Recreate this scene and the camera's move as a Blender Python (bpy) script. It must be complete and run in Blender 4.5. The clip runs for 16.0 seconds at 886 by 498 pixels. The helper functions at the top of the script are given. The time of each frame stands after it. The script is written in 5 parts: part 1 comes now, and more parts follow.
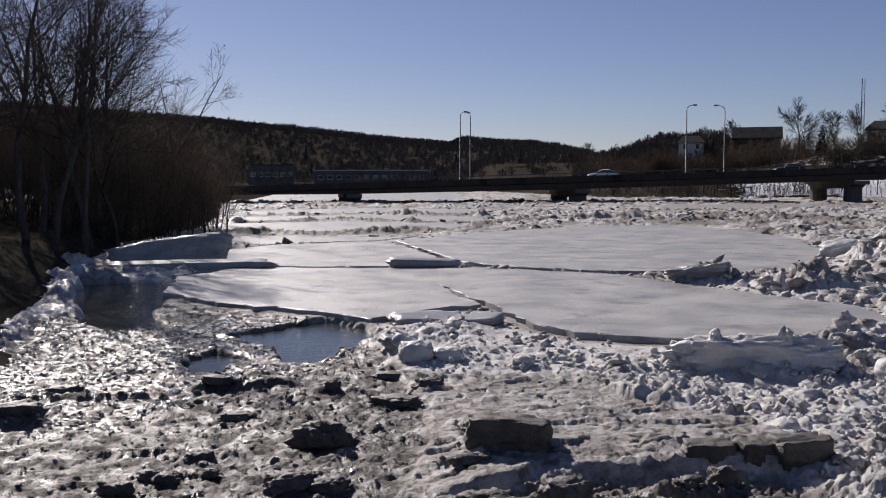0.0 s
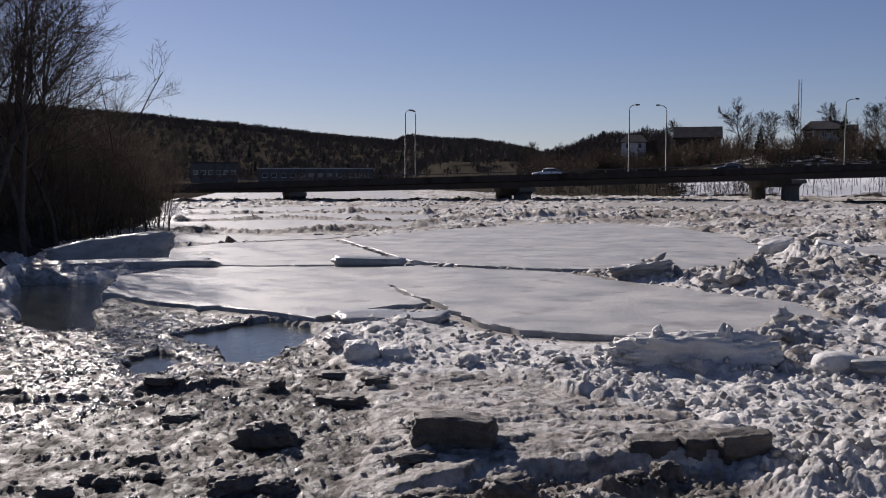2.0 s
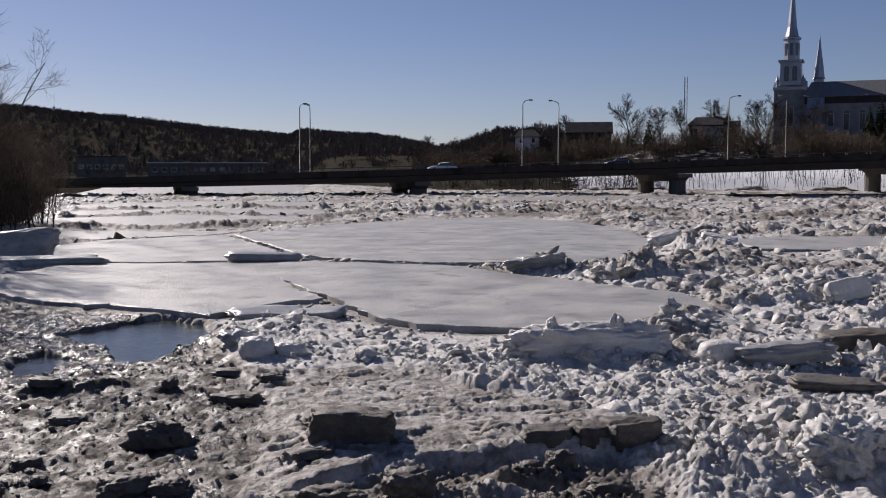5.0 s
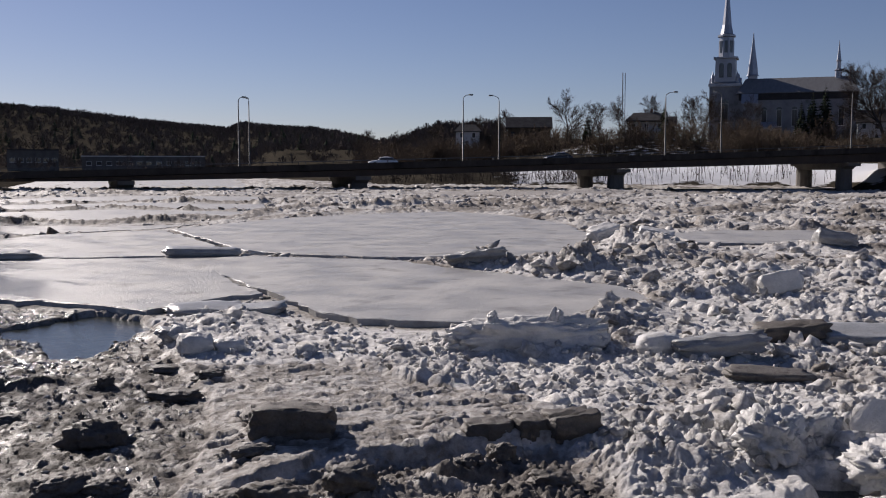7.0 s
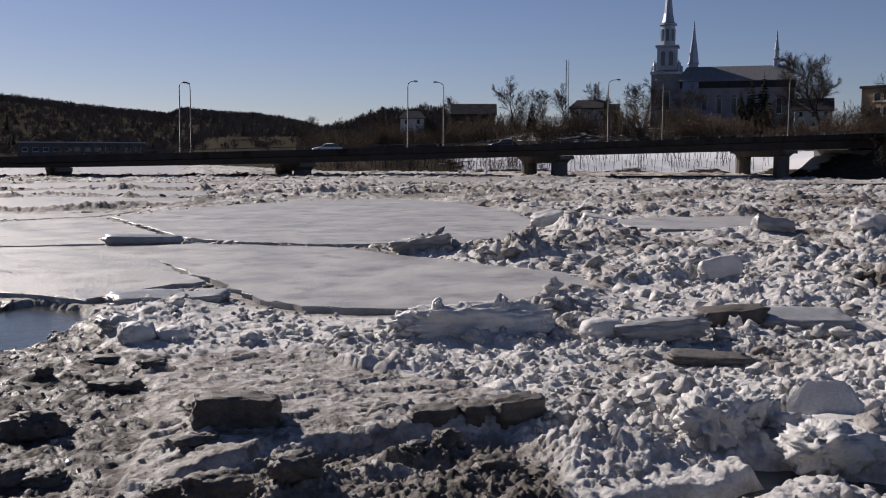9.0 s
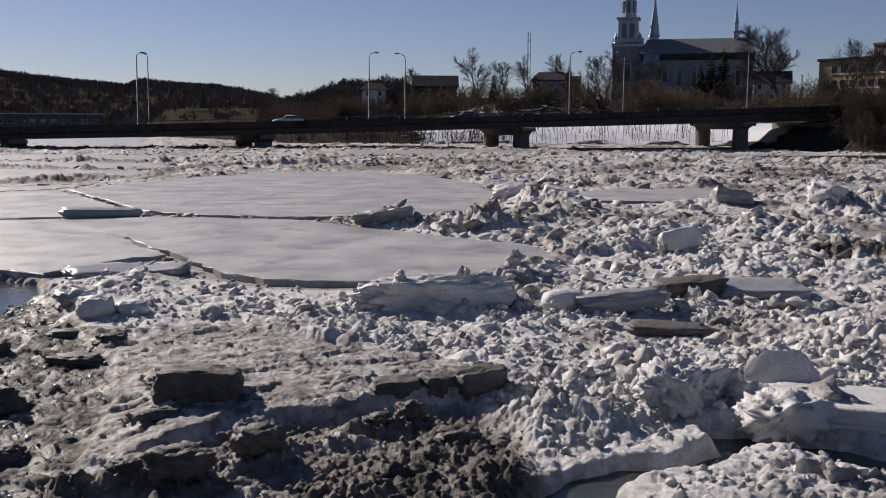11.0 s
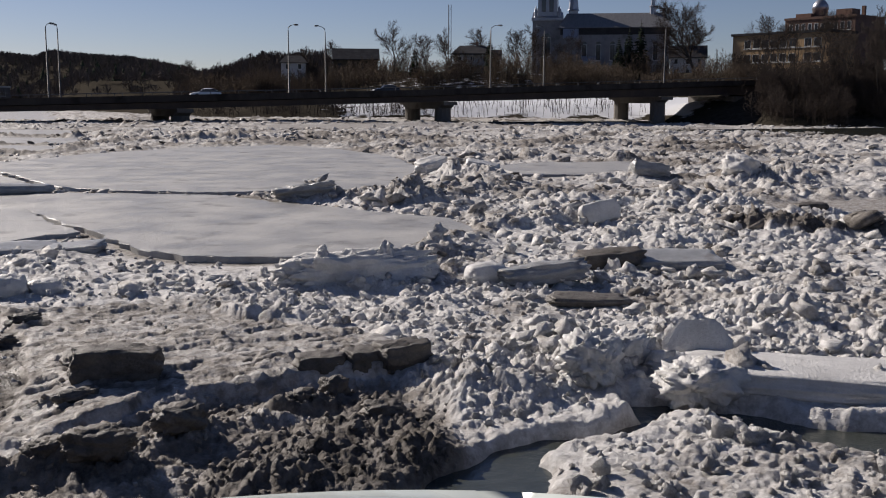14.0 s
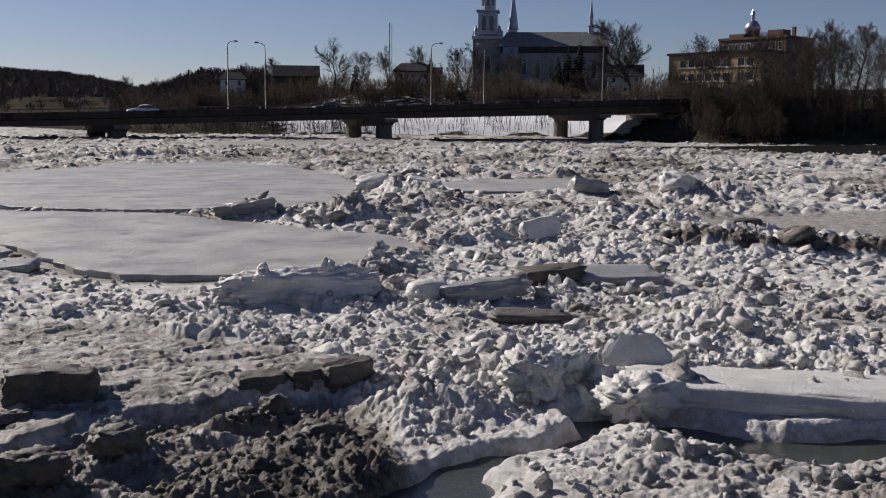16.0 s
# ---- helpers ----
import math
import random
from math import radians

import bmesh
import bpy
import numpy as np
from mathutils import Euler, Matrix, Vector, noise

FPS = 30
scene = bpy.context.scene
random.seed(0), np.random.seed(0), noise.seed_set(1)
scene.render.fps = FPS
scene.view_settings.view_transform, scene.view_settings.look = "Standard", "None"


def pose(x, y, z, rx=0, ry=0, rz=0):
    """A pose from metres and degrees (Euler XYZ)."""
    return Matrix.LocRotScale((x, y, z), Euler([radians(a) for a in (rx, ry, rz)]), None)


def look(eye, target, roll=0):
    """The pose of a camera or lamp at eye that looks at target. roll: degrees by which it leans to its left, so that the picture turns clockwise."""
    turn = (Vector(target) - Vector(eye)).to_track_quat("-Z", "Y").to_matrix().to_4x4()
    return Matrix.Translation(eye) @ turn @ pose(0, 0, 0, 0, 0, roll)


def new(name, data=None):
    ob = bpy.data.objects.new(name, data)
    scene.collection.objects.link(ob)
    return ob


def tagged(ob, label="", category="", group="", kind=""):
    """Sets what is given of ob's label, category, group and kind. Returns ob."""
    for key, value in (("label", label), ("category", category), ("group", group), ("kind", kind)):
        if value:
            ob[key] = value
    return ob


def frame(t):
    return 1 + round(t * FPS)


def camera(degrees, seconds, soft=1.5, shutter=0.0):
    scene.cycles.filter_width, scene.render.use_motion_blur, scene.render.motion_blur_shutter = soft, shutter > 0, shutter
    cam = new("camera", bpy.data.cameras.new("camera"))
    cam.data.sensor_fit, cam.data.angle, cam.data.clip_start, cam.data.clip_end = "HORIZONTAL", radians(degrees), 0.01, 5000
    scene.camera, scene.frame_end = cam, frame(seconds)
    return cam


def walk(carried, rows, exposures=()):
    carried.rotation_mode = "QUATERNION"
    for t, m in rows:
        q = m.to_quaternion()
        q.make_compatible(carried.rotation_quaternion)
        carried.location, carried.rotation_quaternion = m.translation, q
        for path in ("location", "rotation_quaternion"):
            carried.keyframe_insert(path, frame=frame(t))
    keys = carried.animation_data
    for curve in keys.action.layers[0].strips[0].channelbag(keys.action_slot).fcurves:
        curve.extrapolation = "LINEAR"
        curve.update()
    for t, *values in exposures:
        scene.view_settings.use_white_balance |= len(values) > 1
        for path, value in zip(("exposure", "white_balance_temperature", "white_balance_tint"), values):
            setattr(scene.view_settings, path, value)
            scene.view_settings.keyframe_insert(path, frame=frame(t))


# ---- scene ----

# ---------------------------------------------------------------- camera
cam = camera(48.2, 16.0, soft=1.05)
EYE = 3.2
ROWS = [
    (0.0, 86.100, 0.200, -0.014),
    (0.5, 86.140, 0.238, -0.730),
    (1.0, 86.100, 0.070, -1.457),
    (1.5, 86.055, 0.068, -2.258),
    (2.0, 85.999, 0.094, -3.172),
    (2.5, 85.956, 0.112, -4.143),
    (3.0, 85.907, 0.117, -5.413),
    (3.5, 85.802, 0.107, -6.558),
    (4.0, 85.751, 0.123, -7.469),
    (6.5, 85.455, 0.025, -11.753),
    (7.0, 85.338, -0.009, -12.602),
    (7.5, 85.132, -0.023, -13.408),
    (8.0, 84.935, -0.034, -14.194),
    (8.5, 84.781, -0.052, -15.001),
    (9.0, 84.581, -0.095, -15.785),
    (11.5, 82.568, -0.127, -18.512),
    (12.0, 82.219, -0.092, -19.153),
    (12.5, 81.941, -0.111, -19.930),
    (13.0, 81.692, -0.157, -20.727),
    (13.5, 81.509, -0.118, -21.588),
    (14.0, 81.505, -0.203, -22.479),
    (14.5, 81.763, -0.188, -23.385),
    (15.0, 82.125, -0.260, -24.361),
    (15.5, 82.339, -0.348, -25.202),
    (16.0, 82.501, -0.374, -25.856),
]
walk(cam, [(t, pose(0, 0, EYE, rx, ry, rz)) for t, rx, ry, rz in ROWS], [(0.0, -0.08, 6170, 29), (4.0, -0.08, 6190, 29), (9.0, -0.08, 6270, 28), (11.3, -0.08, 6270, 27), (12.5, -0.08, 6330, 26), (16.0, -0.08, 6330, 26)])

# ---------------------------------------------------------------- light
SUN_BEARING, SUN_HEIGHT = -26.0, 29.0
world = bpy.data.worlds.new("sky")
scene.world = world
world.use_nodes = True
wn = world.node_tree.nodes
sky = wn.new("ShaderNodeTexSky")
sky.sky_type = "NISHITA"
sky.sun_disc = False
sky.sun_elevation, sky.sun_rotation = radians(SUN_HEIGHT), radians(SUN_BEARING)
sky.altitude, sky.air_density, sky.dust_density, sky.ozone_density = 500, 0.85, 0.25, 2.6
world.node_tree.links.new(sky.outputs[0], wn["Background"].inputs[0])
wn["Background"].inputs[1].default_value = 0.055
sun_data = bpy.data.lights.new("sun", "SUN")
sun_data.energy, sun_data.angle, sun_data.color = 5.9, radians(0.53), (1.0, 0.985, 0.8)
sun = new("sun", sun_data)
b, h = radians(SUN_BEARING), radians(SUN_HEIGHT)
sun.matrix_world = look((300 * math.sin(b) * math.cos(h), 300 * math.cos(b) * math.cos(h), 300 * math.sin(h)), (0, 0, 0))


# ---------------------------------------------------------------- materials
def material(name, colours, scale=4.0, rough=0.7, bump=0.3, bump_scale=40.0, metal=0.0, spec=0.4, detail=6.0, stretch=(1, 1, 1), per_object=0.0, stain=None, gloss=None):
    """Procedural surface: two colours mixed by broad and fine noise, relief, and stains."""
    m = bpy.data.materials.new(name)
    m.use_nodes = True
    t = m.node_tree
    n, link = t.nodes, t.links.new
    shader = n["Principled BSDF"]
    where = n.new("ShaderNodeTexCoord")
    mapping = n.new("ShaderNodeMapping")
    mapping.inputs["Scale"].default_value = stretch
    link(where.outputs["Object"], mapping.inputs[0])
    broad = n.new("ShaderNodeTexNoise")
    broad.inputs["Scale"].default_value, broad.inputs["Detail"].default_value = scale, detail
    broad.inputs["Roughness"].default_value = 0.65
    link(mapping.outputs[0], broad.inputs[0])
    fine = n.new("ShaderNodeTexNoise")
    fine.inputs["Scale"].default_value, fine.inputs["Detail"].default_value = bump_scale, 8
    fine.inputs["Roughness"].default_value = 0.62
    link(mapping.outputs[0], fine.inputs[0])
    ramp = n.new("ShaderNodeValToRGB")
    ramp.color_ramp.elements[0].position, ramp.color_ramp.elements[1].position = 0.32, 0.68
    ramp.color_ramp.elements[0].color, ramp.color_ramp.elements[1].color = (*colours[0], 1), (*colours[1], 1)
    mix = n.new("ShaderNodeMath")
    mix.operation = "MULTIPLY_ADD"
    mix.inputs[1].default_value = 0.35
    link(fine.outputs[0], mix.inputs[0])
    scaled = n.new("ShaderNodeMath")
    scaled.operation = "MULTIPLY_ADD"
    scaled.inputs[1].default_value, scaled.inputs[2].default_value = 0.75, -0.05
    link(broad.outputs[0], scaled.inputs[0])
    link(scaled.outputs[0], mix.inputs[2])
    link(mix.outputs[0], ramp.inputs[0])
    colour = ramp.outputs[0]
    if stain:
        spots = n.new("ShaderNodeTexNoise")
        spots.inputs["Scale"].default_value, spots.inputs["Detail"].default_value = stain[1], 7
        link(where.outputs["Object"], spots.inputs[0])
        edge = n.new("ShaderNodeMapRange")
        edge.inputs["From Min"].default_value, edge.inputs["From Max"].default_value = stain[2], stain[2] + 0.14
        link(spots.outputs[0], edge.inputs[0])
        over = n.new("ShaderNodeMixRGB")
        over.inputs[2].default_value = (*stain[0], 1)
        link(edge.outputs[0], over.inputs[0])
        link(colour, over.inputs[1])
        colour = over.outputs[0]
    if per_object:
        info = n.new("ShaderNodeObjectInfo")
        shift = n.new("ShaderNodeHueSaturation")
        value = n.new("ShaderNodeMapRange")
        value.inputs["To Min"].default_value, value.inputs["To Max"].default_value = 1 - per_object, 1 + per_object
        link(info.outputs["Random"], value.inputs[0])
        link(value.outputs[0], shift.inputs["Value"])
        link(colour, shift.inputs["Color"])
        colour = shift.outputs[0]
    link(colour, shader.inputs["Base Color"])
    if gloss:
        shine = n.new("ShaderNodeMapRange")
        shine.inputs["From Min"].default_value, shine.inputs["From Max"].default_value = 0.35, 0.65
        shine.inputs["To Min"].default_value, shine.inputs["To Max"].default_value = gloss
        link(broad.outputs[0], shine.inputs[0])
        link(shine.outputs[0], shader.inputs["Roughness"])
    else:
        shader.inputs["Roughness"].default_value = rough
    shader.inputs["Metallic"].default_value = metal
    shader.inputs["Specular IOR Level"].default_value = spec
    if bump:
        relief = n.new("ShaderNodeBump")
        relief.inputs["Strength"].default_value = bump
        relief.inputs["Distance"].default_value = 0.6 / bump_scale
        link(fine.outputs[0], relief.inputs["Height"])
        link(relief.outputs[0], shader.inputs["Normal"])
    return m


def ice_material(name):
    """Snow and broken ice: the mesh says how wet and how dirty each spot is, with the pits' shade added to the dirt."""
    m = material(name, ((0.48, 0.467, 0.452), (0.78, 0.762, 0.742)), 5.0, 0.6, 1.0, 24.0, spec=0.15)
    t = m.node_tree
    n, link = t.nodes, t.links.new
    shader = n["Principled BSDF"]
    clean = shader.inputs["Base Color"].links[0].from_socket
    where = n.new("ShaderNodeTexCoord")
    dirt_shade, wet = n.new("ShaderNodeAttribute"), n.new("ShaderNodeAttribute")
    dirt_shade.attribute_name, wet.attribute_name = "dirt_shade", "wet"
    grains = n.new("ShaderNodeTexNoise")
    grains.inputs["Scale"].default_value, grains.inputs["Detail"].default_value, grains.inputs["Roughness"].default_value = 7.0, 9.0, 0.7
    link(where.outputs["Object"], grains.inputs[0])
    spread = n.new("ShaderNodeMath")
    spread.operation = "MULTIPLY_ADD"
    spread.inputs[1].default_value, spread.inputs[2].default_value = 1.1, -0.55
    link(grains.outputs[0], spread.inputs[0])
    amount = n.new("ShaderNodeMath")
    amount.operation, amount.use_clamp = "ADD", True
    link(spread.outputs[0], amount.inputs[0])
    link(dirt_shade.outputs["Fac"], amount.inputs[1])
    soil = n.new("ShaderNodeValToRGB")
    ramp = soil.color_ramp
    ramp.elements[0].position, ramp.elements[0].color = 0.1, (1, 1, 1, 1)
    ramp.elements[1].position, ramp.elements[1].color = 0.95, (0.07, 0.06, 0.05, 1)
    mid = ramp.elements.new(0.5)
    mid.color = (0.4, 0.37, 0.34, 1)
    link(amount.outputs[0], soil.inputs[0])
    over = n.new("ShaderNodeMixRGB")
    over.blend_type = "MULTIPLY"
    over.inputs[0].default_value = 1
    link(clean, over.inputs[1])
    link(soil.outputs[0], over.inputs[2])
    link(over.outputs[0], shader.inputs["Base Color"])
    patch = n.new("ShaderNodeTexNoise")
    patch.inputs["Scale"].default_value, patch.inputs["Detail"].default_value = 3.0, 6.0
    link(where.outputs["Object"], patch.inputs[0])
    film = n.new("ShaderNodeMath")
    film.operation, film.use_clamp = "MULTIPLY", True
    sharp = n.new("ShaderNodeMapRange")
    sharp.inputs["From Min"].default_value, sharp.inputs["From Max"].default_value = 0.4, 0.66
    link(patch.outputs[0], sharp.inputs[0])
    link(sharp.outputs[0], film.inputs[0])
    link(wet.outputs["Fac"], film.inputs[1])
    rough = n.new("ShaderNodeMapRange")
    rough.inputs["From Min"].default_value, rough.inputs["From Max"].default_value = 0.0, 0.6
    rough.inputs["To Min"].default_value, rough.inputs["To Max"].default_value = 0.75, 0.12
    link(film.outputs[0], rough.inputs[0])
    link(rough.outputs[0], shader.inputs["Roughness"])
    gleam = n.new("ShaderNodeMapRange")
    gleam.inputs["To Min"].default_value, gleam.inputs["To Max"].default_value = 0.1, 0.6
    link(film.outputs[0], gleam.inputs[0])
    link(gleam.outputs[0], shader.inputs["Specular IOR Level"])
    crystals = n.new("ShaderNodeTexNoise")
    crystals.inputs["Scale"].default_value, crystals.inputs["Detail"].default_value, crystals.inputs["Roughness"].default_value = 75.0, 4.0, 0.7
    link(where.outputs["Object"], crystals.inputs[0])
    grain = n.new("ShaderNodeBump")
    grain.inputs["Strength"].default_value, grain.inputs["Distance"].default_value = 0.8, 0.012
    link(crystals.outputs[0], grain.inputs["Height"])
    link(shader.inputs["Normal"].links[0].from_socket, grain.inputs["Normal"])
    link(grain.outputs[0], shader.inputs["Normal"])
    return m


ICE = ice_material("broken_ice")
FLOE = material("floe_ice", ((0.27, 0.262, 0.25), (0.46, 0.447, 0.43)), 0.5, 0.4, 0.6, 11.0, spec=0.35, detail=10, gloss=(0.34, 0.6), stain=((0.22, 0.21, 0.2), 0.9, 0.56))
SLAB = material("slab_ice", ((0.2, 0.203, 0.2), (0.44, 0.435, 0.43)), 1.6, 0.35, 0.5, 22.0, spec=0.5, stretch=(1, 1, 2.5), stain=((0.22, 0.2, 0.18), 2.5, 0.6))
FLAKE = material("wet_flake_ice", ((0.16, 0.155, 0.15), (0.34, 0.335, 0.33)), 9.0, 0.14, 0.0, spec=0.6)
CLEAN = material("clean_ice", ((0.48, 0.468, 0.452), (0.72, 0.705, 0.685)), 3.0, 0.5, 1.0, 26.0, spec=0.4)
DIRTY = material("dirty_ice", ((0.06, 0.053, 0.046), (0.2, 0.18, 0.16)), 5.0, 0.6, 0.9, 34.0, spec=0.4, stain=((0.06, 0.05, 0.042), 6.0, 0.55))
MUD = material("muddy_ice", ((0.04, 0.034, 0.029), (0.14, 0.12, 0.1)), 6.0, 0.6, 1.0, 36.0, spec=0.5)
WATER = material("river_water", ((0.035, 0.04, 0.035), (0.06, 0.065, 0.055)), 1.0, 0.06, 0.14, 5.0, spec=0.5)
EARTH = material("bank_earth", ((0.05, 0.042, 0.03), (0.13, 0.105, 0.07)), 1.5, 0.9, 0.8, 18.0, spec=0.2, stain=((0.035, 0.03, 0.025), 0.7, 0.5))
BARK = material("bark", ((0.045, 0.039, 0.035), (0.115, 0.1, 0.088)), 6.0, 0.95, 0.8, 30.0, spec=0.03, stretch=(1, 1, 0.25))
TWIG = material("twigs", ((0.04, 0.033, 0.03), (0.1, 0.08, 0.068)), 2.0, 0.95, 0.0, spec=0.03)
RUSSET = material("russet_twigs", ((0.075, 0.056, 0.042), (0.18, 0.14, 0.105)), 2.0, 0.95, 0.0, spec=0.03)
WOODS = material("far_woods", ((0.07, 0.06, 0.056), (0.14, 0.12, 0.11)), 0.05, 1.0, 0.0, spec=0.0)
NEEDLES = material("needles", ((0.02, 0.028, 0.02), (0.05, 0.06, 0.04)), 1.5, 0.9, 0.0, spec=0.0)
# bridge face against the sun: its shade is put into the concrete's colour
FASCIA = material("shaded_concrete", ((0.03, 0.026, 0.025), (0.06, 0.054, 0.05)), 0.6, 0.85, 0.4, 8.0, spec=0.1, stain=((0.022, 0.019, 0.018), 0.35, 0.55), stretch=(1, 1, 0.4))
CONCRETE = material("concrete", ((0.1, 0.09, 0.08), (0.17, 0.155, 0.14)), 0.6, 0.85, 0.4, 8.0, stain=((0.085, 0.076, 0.068), 0.35, 0.55), stretch=(1, 1, 0.4))
GIRDER = material("weathered_steel", ((0.035, 0.026, 0.023), (0.065, 0.048, 0.04)), 0.5, 0.7, 0.2, 10.0, stretch=(1, 1, 0.3))
ASPHALT = material("asphalt", ((0.04, 0.04, 0.042), (0.07, 0.07, 0.07)), 1.0, 0.9, 0.4, 30.0)
GALVANISED = material("galvanised_steel", ((0.07, 0.07, 0.073), (0.12, 0.12, 0.123)), 2.0, 0.6, 0.1, 20.0, metal=0.2)
STONE = material("grey_stone", ((0.2, 0.2, 0.21), (0.34, 0.335, 0.34)), 0.5, 0.8, 0.4, 5.0, stain=((0.16, 0.155, 0.155), 0.3, 0.56))
TIN = material("tin_roof", ((0.27, 0.28, 0.31), (0.42, 0.43, 0.46)), 0.5, 0.38, 0.1, 4.0, metal=0.75)
DULLTIN = material("dull_tin_roof", ((0.13, 0.13, 0.135), (0.2, 0.2, 0.205)), 0.5, 0.6, 0.1, 4.0, metal=0.1, stretch=(3, 1, 1))
SLATE = material("dark_roof", ((0.035, 0.034, 0.036), (0.075, 0.072, 0.075)), 0.6, 0.9, 0.3, 6.0, spec=0.05)
BRICK = material("tan_brick", ((0.42, 0.28, 0.15), (0.54, 0.37, 0.2)), 0.6, 0.85, 0.4, 6.0, stain=((0.27, 0.17, 0.1), 0.3, 0.58))
REDBRICK = material("brown_brick", ((0.14, 0.08, 0.06), (0.22, 0.13, 0.095)), 0.6, 0.85, 0.4, 6.0)
SIDING = material("pale_siding", ((0.5, 0.49, 0.47), (0.68, 0.67, 0.65)), 0.6, 0.7, 0.2, 8.0, stretch=(1, 1, 6))
TRIM = material("white_trim", ((0.66, 0.66, 0.64), (0.8, 0.8, 0.78)), 1.0, 0.6, 0.1, 12.0)
GLASS = material("window_glass", ((0.03, 0.035, 0.04), (0.06, 0.065, 0.075)), 0.4, 0.08, 0.0, spec=0.8)
PAINT_PALE = material("pale_car_paint", ((0.42, 0.46, 0.45), (0.47, 0.51, 0.5)), 1.0, 0.22, 0.0, spec=0.6)
PAINT_WHITE = material("white_car_paint", ((0.7, 0.7, 0.7), (0.78, 0.78, 0.78)), 1.0, 0.25, 0.0, spec=0.6)
PAINT_DARK = material("dark_car_paint", ((0.03, 0.032, 0.036), (0.05, 0.05, 0.055)), 1.0, 0.25, 0.0, spec=0.6)
PAINT_RED = material("red_car_paint", ((0.4, 0.02, 0.03), (0.46, 0.03, 0.04)), 1.0, 0.25, 0.0, spec=0.6)
RUBBER = material("rubber", ((0.02, 0.02, 0.02), (0.035, 0.035, 0.035)), 5.0, 0.8, 0.0)
LENS = material("clear_lens", ((0.6, 0.6, 0.6), (0.75, 0.75, 0.72)), 2.0, 0.1, 0.0, spec=0.8)


# ---------------------------------------------------------------- mesh tools
def mesh_from(name, verts, faces, mat, smooth=False, attrs=None):
    """A mesh from arrays: faces is an (n, 3) or (n, 4) array, or a list of such."""
    me = bpy.data.meshes.new(name)
    groups = faces if isinstance(faces, list) else [faces]
    groups = [np.asarray(g, dtype=np.int32) for g in groups if len(g)]
    verts = np.asarray(verts, dtype=np.float32)
    me.vertices.add(len(verts))
    me.vertices.foreach_set("co", verts.ravel())
    total = sum(g.size for g in groups)
    me.loops.add(total)
    me.loops.foreach_set("vertex_index", np.concatenate([g.ravel() for g in groups]))
    count = sum(len(g) for g in groups)
    me.polygons.add(count)
    sizes = np.concatenate([np.full(len(g), g.shape[1], dtype=np.int32) for g in groups])
    me.polygons.foreach_set("loop_start", np.concatenate([[0], np.cumsum(sizes)[:-1]]).astype(np.int32))
    if smooth:
        me.polygons.foreach_set("use_smooth", np.ones(count, dtype=bool))
    for key, values in (attrs or {}).items():
        a = me.attributes.new(key, "FLOAT", "POINT")
        a.data.foreach_set("value", np.asarray(values, dtype=np.float32))
    me.update(calc_edges=True)
    me.validate()
    me.materials.append(mat)
    return me


def part(name, shape, mat, parent, label="", smooth=False):
    """One mesh object under a thing or a part; shape is a bmesh or (verts, faces)."""
    if isinstance(shape, bmesh.types.BMesh):
        me = bpy.data.meshes.new(name)
        bmesh.ops.recalc_face_normals(shape, faces=shape.faces)
        if smooth:
            for f in shape.faces:
                f.smooth = True
        shape.to_mesh(me)
        shape.free()
        me.materials.append(mat)
    else:
        me = mesh_from(name, shape[0], shape[1], mat, smooth)
    ob = new(name, me)
    ob.parent = parent
    if label:
        tagged(ob, label)
    return ob


def thing(name, at, label, category, group="", kind="", turn=0.0):
    ob = new(name)
    ob.matrix_world = pose(at[0], at[1], at[2], 0, 0, turn)
    return tagged(ob, label, category, group, kind)


def box(bm, x0, x1, y0, y1, z0, z1, taper=0.0):
    """An axis-parallel box; taper draws its top in."""
    vs = []
    for z, k in ((z0, 0), (z1, taper)):
        for x, y in ((x0 + k, y0 + k), (x1 - k, y0 + k), (x1 - k, y1 - k), (x0 + k, y1 - k)):
            vs.append(bm.verts.new((x, y, z)))
    for q in ((3, 2, 1, 0), (4, 5, 6, 7), (0, 1, 5, 4), (1, 2, 6, 5), (2, 3, 7, 6), (3, 0, 4, 7)):
        bm.faces.new([vs[i] for i in q])
    return vs


def boxes(*rows, bevel=0.0):
    bm = bmesh.new()
    for r in rows:
        box(bm, *r)
    if bevel:
        bmesh.ops.bevel(bm, geom=list(bm.edges), offset=bevel, segments=2, affect="EDGES")
    return bm


def rings(profile, sides=8, at=(0, 0), turn=0.0):
    """A turned shape: profile is rows of (radius, height)."""
    bm = bmesh.new()
    rows = []
    for r, z in profile:
        rows.append([bm.verts.new((at[0] + r * math.cos(turn + 2 * math.pi * i / sides), at[1] + r * math.sin(turn + 2 * math.pi * i / sides), z)) for i in range(sides)])
    for lo, up in zip(rows, rows[1:]):
        for i in range(sides):
            bm.faces.new((lo[i], lo[(i + 1) % sides], up[(i + 1) % sides], up[i]))
    bm.faces.new(rows[0][::-1])
    bm.faces.new(rows[-1])
    return bm


